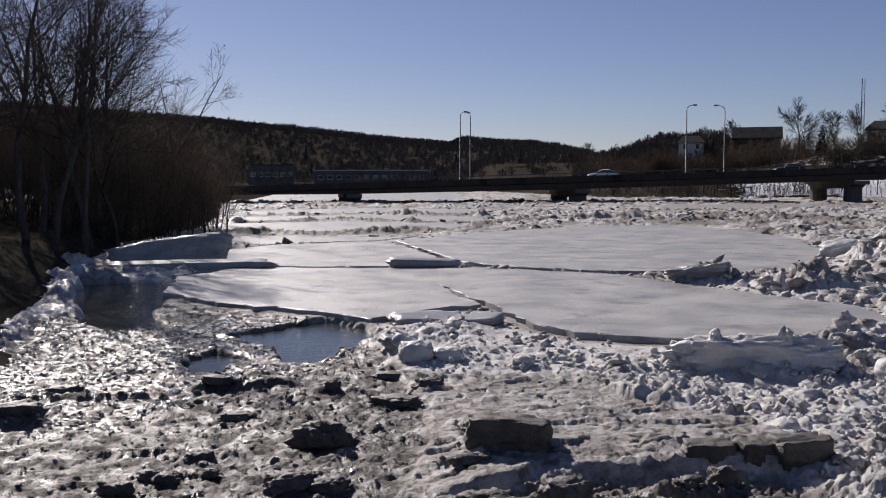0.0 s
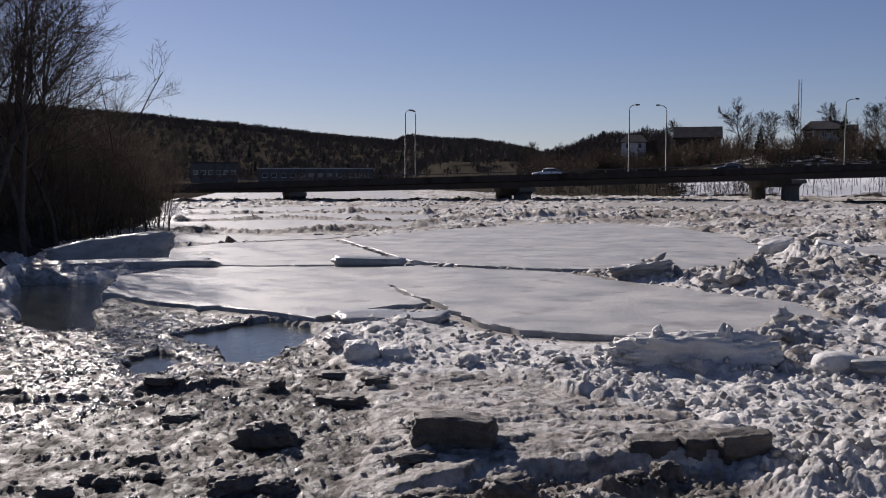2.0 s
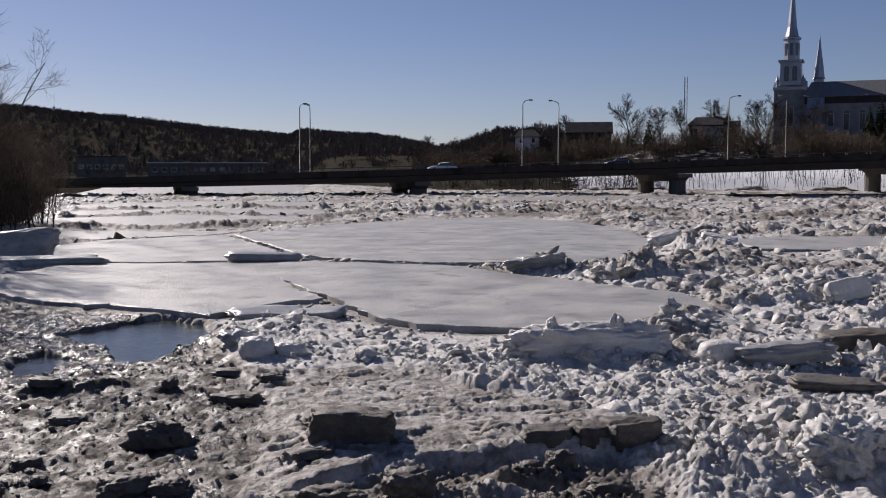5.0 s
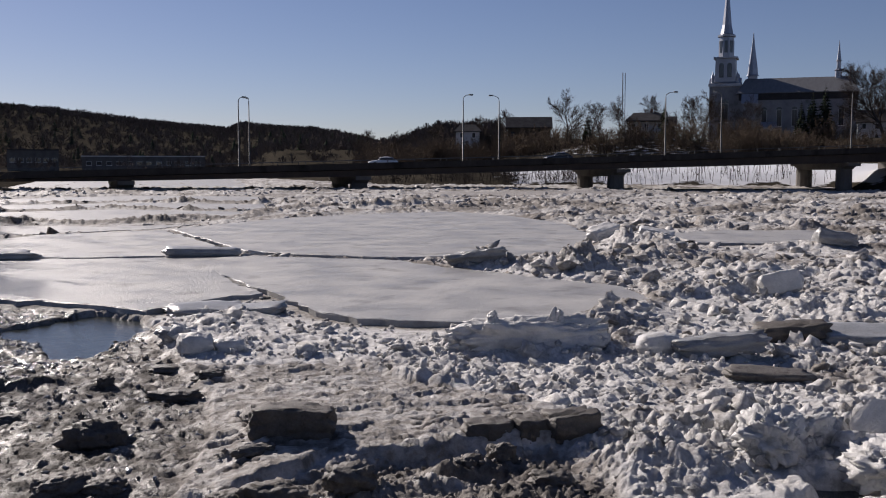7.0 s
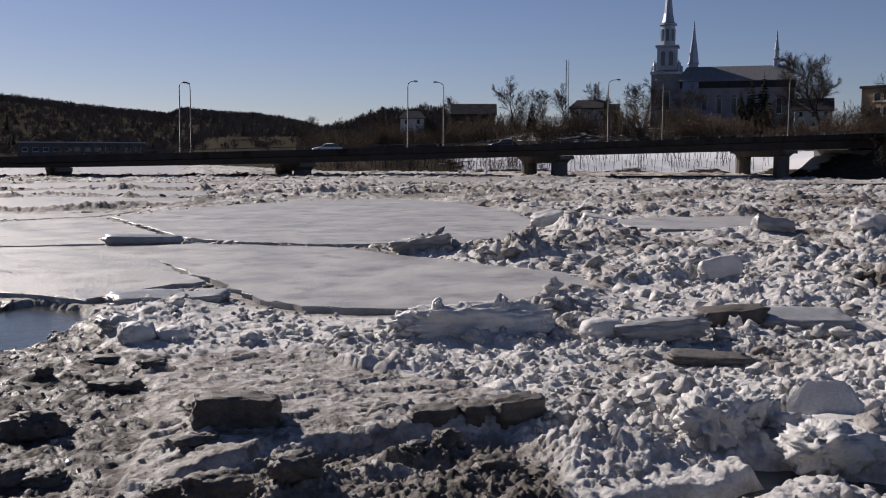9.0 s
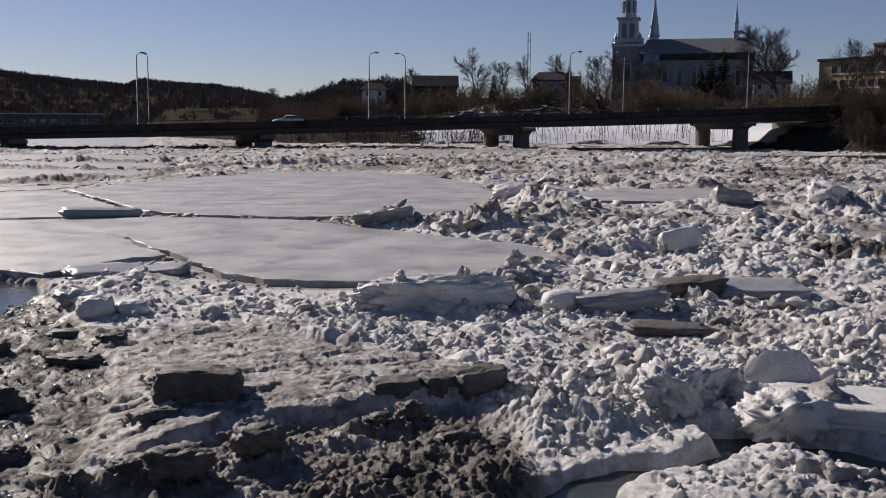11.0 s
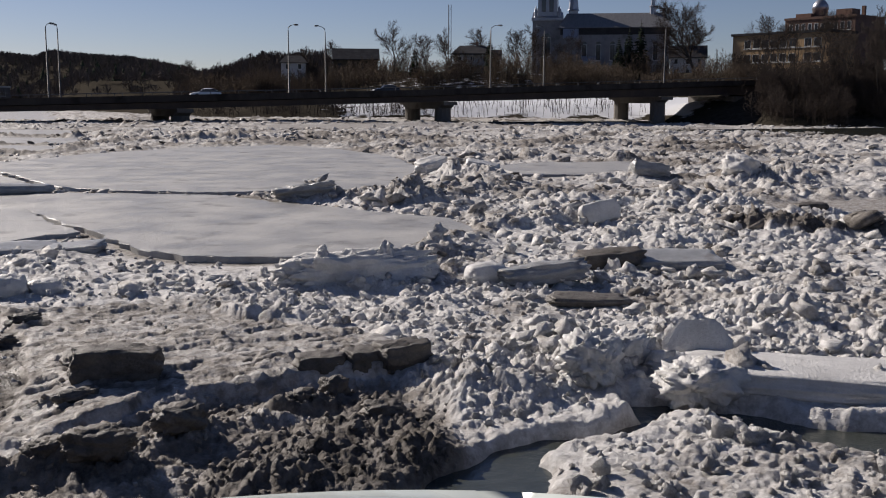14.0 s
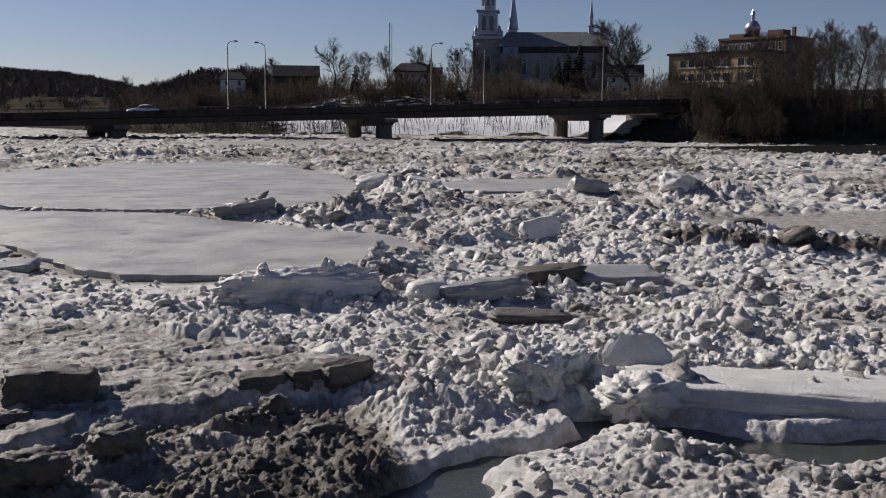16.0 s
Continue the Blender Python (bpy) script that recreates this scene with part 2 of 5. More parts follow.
def tubes(lines, sides=4):
    """Tapered tubes along lines of (points, radii), as one array mesh."""
    V, F = [], []
    base = 0
    ang = np.arange(sides) * 2 * math.pi / sides
    for pts, rad in lines:
        pts = np.asarray(pts, float)
        n = len(pts)
        way = np.gradient(pts, axis=0)
        way /= np.linalg.norm(way, axis=1)[:, None] + 1e-9
        ref = np.where(np.abs(way[:, 2:3]) > 0.9, np.array([[1.0, 0, 0]]), np.array([[0, 0, 1.0]]))
        u = np.cross(way, ref)
        u /= np.linalg.norm(u, axis=1)[:, None] + 1e-9
        v = np.cross(way, u)
        r = np.asarray(rad, float)[:, None, None]
        ring = pts[:, None, :] + r * (u[:, None, :] * np.cos(ang)[None, :, None] + v[:, None, :] * np.sin(ang)[None, :, None])
        V.append(ring.reshape(-1, 3))
        i = np.arange(n - 1)[:, None] * sides
        k = np.arange(sides)[None, :]
        k2 = (k + 1) % sides
        F.append((np.stack([i + k, i + k2, i + sides + k2, i + sides + k], -1).reshape(-1, 4)) + base)
        base += n * sides
    return np.concatenate(V), np.concatenate(F)


def hash01(ix, iy, seed):
    n = (ix.astype(np.int64) * 374761393 + iy.astype(np.int64) * 668265263 + seed * 1442695041) & 0x7FFFFFFF
    n = ((n ^ (n >> 13)) * 1274126177) & 0x7FFFFFFF
    n = ((n ^ (n >> 15)) * 2246822519) & 0x7FFFFFFF
    return ((n ^ (n >> 16)) & 0xFFFFF) / float(0xFFFFF)


def vnoise(x, y, scale, seed, octaves=4, gain=0.5):
    """Smooth noise from -1 to 1."""
    out, amp, tot = np.zeros_like(x), 1.0, 0.0
    for o in range(octaves):
        px, py = x / scale, y / scale
        ix, iy = np.floor(px), np.floor(py)
        fx, fy = px - ix, py - iy
        fx, fy = fx * fx * (3 - 2 * fx), fy * fy * (3 - 2 * fy)
        a, b2 = hash01(ix, iy, seed + o), hash01(ix + 1, iy, seed + o)
        c, d = hash01(ix, iy + 1, seed + o), hash01(ix + 1, iy + 1, seed + o)
        out += amp * (((a * (1 - fx) + b2 * fx) * (1 - fy) + (c * (1 - fx) + d * fx) * fy) * 2 - 1)
        tot += amp
        amp *= gain
        scale *= 0.5
    return out / tot


def lumps(x, y, cell, seed, fill=0.62):
    """Heights of packed rounded lumps, 0 to about 1, and a random number for each lump."""
    px, py = x / cell, y / cell
    ix, iy = np.floor(px), np.floor(py)
    best, who = np.full_like(x, -1.0), np.zeros_like(x)
    for dx in (-1, 0, 1):
        for dy in (-1, 0, 1):
            cx, cy = ix + dx, iy + dy
            qx = cx + 0.15 + 0.7 * hash01(cx, cy, seed)
            qy = cy + 0.15 + 0.7 * hash01(cx, cy, seed + 7)
            size = fill * (0.55 + 0.6 * hash01(cx, cy, seed + 13))
            d2 = ((px - qx) ** 2 + (py - qy) ** 2) / size**2
            hgt = np.sqrt(np.maximum(0, 1 - d2)) * size / fill
            hit = hgt > best
            best = np.where(hit, hgt, best)
            who = np.where(hit, hash01(cx, cy, seed + 29), who)
    return np.maximum(best, 0), who


def inside(poly, x, y):
    """Signed distance to a closed outline, positive inside."""
    p = np.asarray(poly, float)
    q = np.roll(p, -1, axis=0)
    d = np.full(x.shape, 1e9)
    odd = np.zeros(x.shape, bool)
    for (ax, ay), (bx, by) in zip(p, q):
        ex, ey = bx - ax, by - ay
        k = np.clip(((x - ax) * ex + (y - ay) * ey) / (ex * ex + ey * ey), 0, 1)
        d = np.minimum(d, (x - ax - k * ex) ** 2 + (y - ay - k * ey) ** 2)
        if ay != by:
            odd ^= ((ay > y) != (by > y)) & (x < (bx - ax) * (y - ay) / (by - ay) + ax)
    return np.where(odd, 1, -1) * np.sqrt(d)


def step(v, a, b):
    k = np.clip((v - a) / (b - a), 0, 1)
    return k * k * (3 - 2 * k)


# ---------------------------------------------------------------- outlines of the plan
RIVER = [(-75, 330), (-45, 260), (-33, 150), (-20, 90), (-16.4, 64), (-16.2, 50), (-14.2, 39.7), (-12.3, 31.8), (-9.8, 23.7), (-7.7, 17), (-6.8, 9), (-2, 4.4), (3, 4.0), (9, 3), (30, -5),
         (100, -60), (300, -200), (400, -100), (190, 50), (155, 84), (124, 114), (112, 131), (104, 156), (76, 168), (50, 174), (30, 182), (22, 250), (6, 330)]
FLOES = {
    "near": [(-7.9, 27.7), (-8.7, 32.2), (-7.6, 34.9), (-5.9, 35.7), (-2.9, 35.2), (0.9, 35.3), (4.2, 33.6), (5.8, 32.5), (6.6, 30.4), (7.9, 28.1), (9.2, 25.6), (10.2, 24.1), (9.9, 21.4), (8.4, 19.9), (7.1, 19.0), (4.5, 19.2), (2.7, 20.0), (1.95, 21.3), (1.28, 24.4), (0.42, 27.5), (-0.2, 30.3), (0.18, 27.4), (0.98, 24.6), (-0.3, 23.8), (-1.6, 22.1), (-3.0, 23.5), (-5.5, 25.1)],
    "middle": [(-2.5, 52.0), (0.8, 38.0), (2.5, 36.0), (5.8, 33.8), (7.9, 33.9), (9.5, 32.6), (11.9, 33.5), (14.8, 38.7), (16.8, 43.5), (18.7, 52.3), (18.3, 62.2), (16.0, 68.6), (9.6, 66.5), (3.7, 61.8), (-0.4, 55.5)],
    "side": [(-8.3, 36.6), (-10.1, 45.2), (-8.5, 49.0), (-2.9, 51.6), (-0.9, 43.7), (0.4, 38.0), (-1.8, 36.3), (-4.8, 36.4)],
    "strip": [(-16.8, 66), (-17.2, 75), (-8, 79.5), (0.5, 74), (2.3, 70), (-1.6, 63.5), (-6, 60.5), (-12, 64)],
    "far": [(-17.4, 79), (-18.3, 90), (-8, 94), (3.6, 88), (3.4, 77), (0, 77.5), (-8, 83)],
    "farther": [(-19.5, 94.5), (-22, 108), (-9, 120), (4, 112), (5, 93), (-8, 98.5)],
    "low": [(-15.0, 52.5), (-14.6, 60), (-6.6, 56.4), (-1.5, 57.4), (-3.4, 53.6), (-8.6, 50.4)],
    "right": [(20.4, 43.3), (24.3, 44.8), (28.9, 43.8), (26.5, 38.4), (22.1, 36.2), (19.2, 37.6)],
}
SLUSH = [(-9.6, 23), (-7.5, 26.5), (-3.2, 23.2), (-1.6, 21.6), (-0.9, 17.6), (-0.5, 15.6), (-0.2, 14.1), (-0.2, 12.2), (-0.3, 10.6), (-0.6, 9.6), (-0.6, 5.4), (-2, 4.4), (-6.8, 8), (-7.7, 16.5)]
FILM = [(-8.3, 17.6), (-9.4, 21.8), (-10.6, 26.4), (-8.6, 23.4), (-6.3, 22.0), (-4.7, 23.9), (-3.2, 23.4), (-1.6, 21.6), (-1.5, 19.2), (-2.4, 16.6), (-3.6, 15.6), (-3.7, 14.2), (-4.2, 13.1), (-5.7, 12.4), (-7.4, 13.4)]
SHEET = [(-0.8, 16.3), (-0.17, 14.1), (-0.16, 12.2), (-0.3, 10.6), (-0.55, 9.8), (-0.08, 9.55), (0.36, 9.95), (0.89, 10.2), (1.1, 10.52), (1.58, 10.42), (2.29, 10.28), (2.65, 10.5), (3.2, 10.5), (4.0, 10.4), (4.25, 11.6), (3.75, 13.0), (2.75, 14.4), (2.2, 15.4), (0.97, 16.1), (-0.1, 15.9)]
HEAP = [(-1.2, 9.4), (-0.1, 9.5), (0.9, 10.1), (1.6, 10.35), (2.6, 10.35), (3.6, 10.2), (4.0, 9.6), (3.7, 8.7), (3.5, 8.0), (3.2, 7.2), (2.8, 6.8), (1.4, 6.6), (-1.2, 7.2)]
POOL_RIGHT = [(2.7, 7.4), (3.3, 7.75), (3.9, 8.2), (4.5, 8.45), (5.0, 8.25), (5.5, 8.35), (5.6, 8.85), (6.0, 8.95), (6.4, 8.5), (6.9, 8.1), (8.0, 7.3), (9.4, 6.6), (8.9, 5.6), (7.2, 6.5), (6.5, 7.4), (6.4, 8.0), (5.9, 8.15), (5.4, 7.85), (4.8, 8.0), (4.2, 7.8), (4.0, 7.4), (3.75, 7.0), (3.4, 6.0), (2.2, 5.8)]
POOL_LEFT = [(-10.9, 28.2), (-11.7, 32.2), (-9.2, 32.6), (-8.2, 30.4), (-7.3, 26.2), (-6.5, 22.6), (-7.2, 21.4), (-8.7, 23.5)]
POOL_MID = [(-4.2, 20.4), (-4.0, 22.2), (-3.05, 23.4), (-1.9, 22.5), (-1.5, 21.2), (-1.85, 18.4), (-2.5, 17.2), (-3.1, 17.8), (-3.5, 19.3)]
POOL_SMALL = [(-4.7, 17.8), (-4.3, 18.7), (-3.7, 18.0), (-3.8, 17.0), (-4.3, 16.8)]
PAN = [(21, 25.2), (28, 25.0), (36, 22), (30, 17.6), (22.5, 18.6), (19.8, 22.2)]
APRON = [(22, 108), (60, 112), (92, 112), (100, 126), (60, 130), (24, 128)]


# ---------------------------------------------------------------- ground
def ground_z(x, y):
    """Height of the land and of the river's bed, and how much snow lies there."""
    d = -inside(RIVER, x, y)
    bearing = np.degrees(np.arctan2(x, y))
    far = np.hypot(x, y)
    right = step(x * 0.35 + (y - 150) * 0.16, 2, 9) * step(x, 5, 25)
    bank = 1.05 * step(d, 0, 2.4) + 0.5 * step(d, 4.5, 9) + 0.5 * step(d, 10, 40) + 0.35 * vnoise(x, y, 9.0, 3) * step(d, 3, 9) * step(far, 6, 14)
    slope = 2.6 * step(d, 0, 14) + 2.2 * step(d, 12, 40) + 5.6 * step(d, 34, 78) + 0.5 * vnoise(x, y, 20.0, 5) * step(d, 0, 10)
    levee = 5.2 * step(d, 0, 13) + 1.6 * step(d, 10, 30) + 0.5 * vnoise(x, y, 8.0, 6) * step(d, 0, 8)
    hither = 1 - step(y, 146, 164)
    slope = slope * (1 - hither) + np.maximum(levee, slope) * hither
    z = bank * (1 - right) + slope * right
    ridge = np.interp(bearing, [-60, -30, -22, -13.2, -8.5, -5.9, -3.0, 0.0, 2.5, 5.1, 7.0, 8.0, 9.5, 12, 16], [96, 85, 77, 65.5, 57, 51.5, 45.5, 39.5, 33.5, 31, 25.5, 21, 12, 4, 0])
    ridge = ridge + 3.0 * vnoise(x, y, 130.0, 9)
    z = np.maximum(z, z + (ridge - 2) * step(far, 430, 1120) * (bearing < 16))
    knoll = np.interp(bearing, [6, 8, 10.5, 12, 16, 25, 60], [0, 0, 1.0, 3.6, 4.0, 2.0, 2.0])
    z = z + knoll * step(far, 270, 350) * right
    z = np.where(d < 0, -0.9 * step(-d, 0, 1.5) - 0.05, z)
    snow = right * step(d, 1, 4) * (1 - step(d, 24, 36)) * step(y, 144, 156) * step(x, 44, 66) + 0.46 * step(vnoise(x, y, 35.0, 17), 0.1, 0.5) * step(d, 30, 60) * (far < 330)
    snow = np.maximum(snow, step(d, 14, 22) * (1 - step(d, 40, 60)) * (1 - right) * (far > 45) * (far < 130) * 0.95)
    return z, snow


def build_ground():
    def axis(lo, hi, fine_lo, fine_hi, near, wide):
        a = list(np.arange(fine_lo, fine_hi, near))
        v, s = fine_hi, near
        while v < hi:
            a.append(v)
            s = min(s * (1.05 if v < 1300 else 1.12), wide)
            v += s
        v, s = fine_lo - near, near
        while v > lo:
            a.insert(0, v)
            s = min(s * 1.12, wide)
            v -= s
        return np.array(a)

    xs, ys = axis(-3600, 3600, -34, 34, 0.9, 120), axis(-2200, 4300, -6, 70, 0.9, 120)
    X, Y = np.meshgrid(xs, ys)
    x, y = X.ravel(), Y.ravel()
    z, snow = ground_z(x, y)
    nx = len(xs)
    i, j = np.meshgrid(np.arange(nx - 1), np.arange(len(ys) - 1))
    k = (j * nx + i).ravel()
    faces = np.stack([k, k + 1, k + nx + 1, k + nx], 1)
    m = material("winter_ground", ((0.03, 0.027, 0.022), (0.075, 0.065, 0.051)), 0.9, 1.0, 0.8, 9.0, spec=0.0)
    n, link = m.node_tree.nodes, m.node_tree.links.new
    shader = n["Principled BSDF"]
    soil = shader.inputs["Base Color"].links[0].from_socket
    at = n.new("ShaderNodeAttribute")
    at.attribute_name = "snow"
    rag = n.new("ShaderNodeTexNoise")
    rag.inputs["Scale"].default_value, rag.inputs["Detail"].default_value = 0.5, 8
    where = n.new("ShaderNodeTexCoord")
    link(where.outputs["Object"], rag.inputs[0])
    add = n.new("ShaderNodeMath")
    add.operation = "ADD"
    link(at.outputs["Fac"], add.inputs[0])
    link(rag.outputs[0], add.inputs[1])
    edge = n.new("ShaderNodeMapRange")
    edge.inputs["From Min"].default_value, edge.inputs["From Max"].default_value = 0.92, 1.08
    link(add.outputs[0], edge.inputs[0])
    over = n.new("ShaderNodeMixRGB")
    over.inputs[2].default_value = (0.7, 0.71, 0.74, 1)
    link(edge.outputs[0], over.inputs[0])
    link(soil, over.inputs[1])
    link(over.outputs[0], shader.inputs["Base Color"])
    ob = new("ground", mesh_from("ground", np.stack([x, y, z], 1), faces, m, True, {"snow": snow}))
    tagged(ob, "brown winter grass and snow on the river banks and hills", "ground", kind="structure")


build_ground()


# ---------------------------------------------------------------- river ice
def ridge_line(x, y, pts, width):
    """How near a spot is to a line of heaped ice, 0 to 1."""
    best = np.zeros_like(x)
    for (ax, ay), (bx, by) in zip(pts, pts[1:]):
        ex, ey = bx - ax, by - ay
        k = np.clip(((x - ax) * ex + (y - ay) * ey) / (ex * ex + ey * ey), 0, 1)
        d = np.hypot(x - ax - k * ex, y - ay - k * ey)
        best = np.maximum(best, np.exp(-((d / width) ** 2)))
    return best


HEAPS = [  # lines of heaped ice: points, width, height, dirt
    ([(3.9, 16.5), (6.2, 16.0)], 0.42, 0.3, 0.0),
    ([(7.2, 18.4), (9.0, 20.6), (10.4, 22.0), (12.6, 22.4)], 0.7, 0.42, 0.0),
    ([(6.4, 31.6), (8.6, 30.2), (10.5, 28.6)], 0.8, 0.42, 0.4),
    ([(10.5, 28.6), (14, 30.5), (16.5, 36), (17.6, 41)], 1.3, 0.3, 0.1),
    ([(15.6, 20.2), (17.0, 18.3), (19.6, 16.4), (23, 14.5)], 0.55, 0.4, 0.75),
    ([(19.0, 21.4), (20.6, 21.2)], 0.4, 0.35, 0.6),
    ([(22.4, 34.8), (25.0, 30.8), (27, 30)], 1.2, 0.7, 0.05),
    ([(5.2, 9.7), (5.9, 9.9), (6.8, 10.1)], 0.4, 0.2, 0.0),
    ([(6.9, 11.2), (8.2, 11.3), (9.6, 10.6)], 0.6, 0.22, 0.0),
    ([(10.5, 11.5), (12.6, 12.2), (15, 11.5)], 0.9, 0.4, 0.1),
    ([(4.2, 9.6), (4.9, 9.2)], 0.35, 0.1, 0.0),
    ([(22, 118), (60, 134), (92, 140)], 3.0, 0.5, 0.35),
    ([(-17, 77.2), (-8, 81.3), (1, 75.6)], 0.7, 0.25, 0.7),
    ([(-18, 92.2), (-8, 96.2), (3.8, 90.5)], 0.8, 0.3, 0.7),
    ([(-15, 62), (-8, 59), (-3, 60)], 0.6, 0.3, 0.6),
    ([(-4, 60.5), (1.5, 66), (4, 74), (8, 80), (16, 84)], 1.0, 0.4, 0.5),
]
BARS = [  # low dirty ridges lying in the wet slush
    ([(-6.4, 14.5), (-5.2, 14.75), (-4.3, 14.75)], 0.12, 0.08),
    ([(-3.8, 15.2), (-3.0, 15.4), (-2.4, 15.7)], 0.16, 0.15),
    ([(-6.6, 13.0), (-5.5, 13.2)], 0.2, 0.13),
    ([(-4.2, 11.5), (-3.3, 11.55)], 0.1, 0.06),
    ([(-1.9, 14.9), (-1.4, 15.0)], 0.1, 0.07),
]
SOILED = [  # dirty heaps below the broken front of the sheet: points, width, height, dirt
    ([(0.85, 9.1), (1.4, 9.3)], 0.24, 0.16, 0.5),
    ([(0.2, 8.8), (0.6, 8.55)], 0.26, 0.15, 0.66),
    ([(-0.5, 8.9), (-0.1, 8.9)], 0.2, 0.18, 0.7),
    ([(2.2, 9.75), (2.9, 9.8), (3.2, 9.5)], 0.2, 0.15, 0.76),
    ([(1.9, 9.4), (2.2, 9.3)], 0.16, 0.14, 0.4),
    ([(1.7, 8.1), (2.3, 8.6), (2.9, 8.8), (3.3, 8.3)], 0.42, 0.13, 0.76),
    ([(2.0, 7.8), (2.9, 7.9)], 0.4, 0.07, 0.78),
]


def ice_surface(x, y):
    """Height, dirt with the shade painted into the sheet's pits, and wetness of the broken ice."""
    wx = x + 0.3 * vnoise(x, y, 1.2, 21, 5, 0.6)
    wy = y + 0.3 * vnoise(x, y, 1.2, 22, 5, 0.6)
    cx, cy = x + 0.1 * vnoise(x, y, 0.35, 23, 3), y + 0.1 * vnoise(x, y, 0.35, 24, 3)
    gap = np.full_like(x, 50.0)
    for outline in FLOES.values():
        gap = np.minimum(gap, -inside(outline, x, y))
    far = np.hypot(x, y)
    big, id1 = lumps(wx, wy, 0.62, 31)
    mid, id2 = lumps(cx + 3.1, cy, 0.26, 41, 0.7)
    small, id3 = lumps(cx, cy + 1.7, 0.12, 51, 0.72)
    huge, id4 = lumps(wx + 9, wy + 4, 1.5, 61, 0.55)
    roll = vnoise(x, y, 3.5, 71, 3)
    near = 1 - step(far, 16, 34)
    tiny, _ = lumps(x + 0.03 * vnoise(x, y, 0.1, 25, 2), y, 0.065, 65, 0.75)
    curd = np.abs(vnoise(x, y, 0.11, 78, 3, 0.65))
    crisp = np.abs(vnoise(x, y, 0.16, 75, 3, 0.6))
    amp = 0.4 + 0.6 * step(vnoise(x, y, 3.2, 81, 2), -0.35, 0.4)
    amp = amp * (1 - 0.25 * near) * (1 - 0.4 * (1 - step(far, 8.0, 10.5)))
    amp = amp * (1 - 0.55 * (1 - step(-inside(POOL_RIGHT, x, y), 0.0, 0.9)))
    amp = amp * (0.12 + 0.88 * step(gap, 0.3, 1.8))
    z = amp * (near * (0.15 * big * (id1 > 0.45) + 0.11 * mid * (0.4 + 0.9 * id2) + 0.075 * small * (0.3 + id3) + 0.04 * tiny + 0.07 * curd + 0.07 * crisp + 0.05 * np.abs(vnoise(x, y, 0.5, 77, 3, 0.6)))
               + (1 - near) * (0.19 * big * (0.3 + id1) + 0.14 * mid * (id2 > 0.3) + 0.07 * small + 0.28 * huge * (id4 > 0.66))) + 0.06 * roll
    dirt_shade = 0.12 + 0.24 * step(vnoise(x, y, 2.2, 91, 4), 0.0, 0.5) + 0.1 * (id1 > 0.85) + 0.12 * step(far, 20, 60)
    dirt_shade = dirt_shade + 0.28 * step(vnoise(x, y, 6.0, 93, 4), 0.05, 0.45) * step(far, 22, 40)
    # darker towards the floes, along the cracks
    dirt_shade = dirt_shade + 0.35 * (1 - step(gap, 0.1, 0.6))
    wet = np.full_like(x, 0.12)
    for pts, width, height, soil in HEAPS:
        k = ridge_line(wx, wy, pts, width) * (0.3 + 0.7 * step(vnoise(x, y, 1.0 + 2.5 * width, 55, 2), -0.25, 0.35))
        z = z + height * k * (0.5 + 0.2 * big + 0.3 * mid + 0.14 * small)
        if soil > 0.3:
            dirt_shade = dirt_shade + (soil - dirt_shade) * step(k, 0.12, 0.5)

    def zone(outline, soft):
        return step(inside(outline, wx, wy), -soft, soft)

    grit = 0.035 * mid * (id2 > 0.45) + 0.028 * small
    flakes = vnoise(x * 0.55, y, 0.16, 114, 3)
    w = zone(SLUSH, 0.25)
    shine = zone(FILM, 0.4)
    flat = -0.05 + 0.04 * vnoise(x, y, 1.6, 101, 3, 0.35) + (0.75 - 0.5 * shine) * grit + 0.03 * flakes + 0.05 * crisp + 0.025 * curd + 0.04 * big * (id1 > 0.92)
    soil = 0.8 - 0.06 * shine + 0.26 * vnoise(x, y, 0.8, 102, 4)
    for pts, width, height in BARS:
        k = ridge_line(wx, wy, pts, width)
        flat, soil = flat + height * k * (0.6 + 0.5 * mid), soil + (0.85 - soil) * step(k, 0.2, 0.6)
    damp = 0.45 + 0.55 * shine
    z, dirt_shade, wet = z + (flat - z) * w, dirt_shade + (soil - dirt_shade) * w, wet + (damp - wet) * w
    w = zone(HEAP, 0.2)
    flat, soil = -0.06 + 0.04 * vnoise(x, y, 0.7, 122, 4) + 1.2 * grit + 0.05 * crisp + 0.04 * curd, 0.58 + 0.3 * vnoise(x, y, 0.7, 121, 3)
    for pts, width, height, stain in SOILED:
        k = ridge_line(cx, cy, pts, width)
        flat, soil = flat + height * k * (0.65 + 0.15 * big + 0.15 * mid + 0.15 * small + 0.4 * crisp + 0.3 * curd), soil + (stain + 0.15 * flakes - soil) * step(k, 0.1, 0.5)
    z, dirt_shade, wet = z + (flat - z) * w, dirt_shade + (soil - dirt_shade) * w, wet + (0.3 - wet) * w
    # the sheet: a step at its broken front, worn flush with the slush elsewhere
    w = step(inside(SHEET, x + 0.4 * (cx - x) + 0.05 * vnoise(x, y, 0.5, 115, 2), y + 0.4 * (cy - y)), -0.03, 0.05)
    lift = 0.03 + 0.15 * (1 - step(y, 11.2, 14.5)) * step(x, -0.5, 0.6)
    pits = step(flakes, 0.2, 0.42)
    flat = lift + 0.02 * roll + 0.03 * vnoise(x, y, 0.4, 111, 5, 0.65) + 0.55 * grit * step(vnoise(x, y, 0.9, 112), -0.2, 0.3) + 0.045 * flakes - 0.05 * pits + 0.03 * curd
    flat = flat + 0.05 * step(vnoise(x * 0.4, y, 0.5, 116, 3), 0.25, 0.32)
    z, wet = z + (flat - z) * w, wet + (0.3 - wet) * w
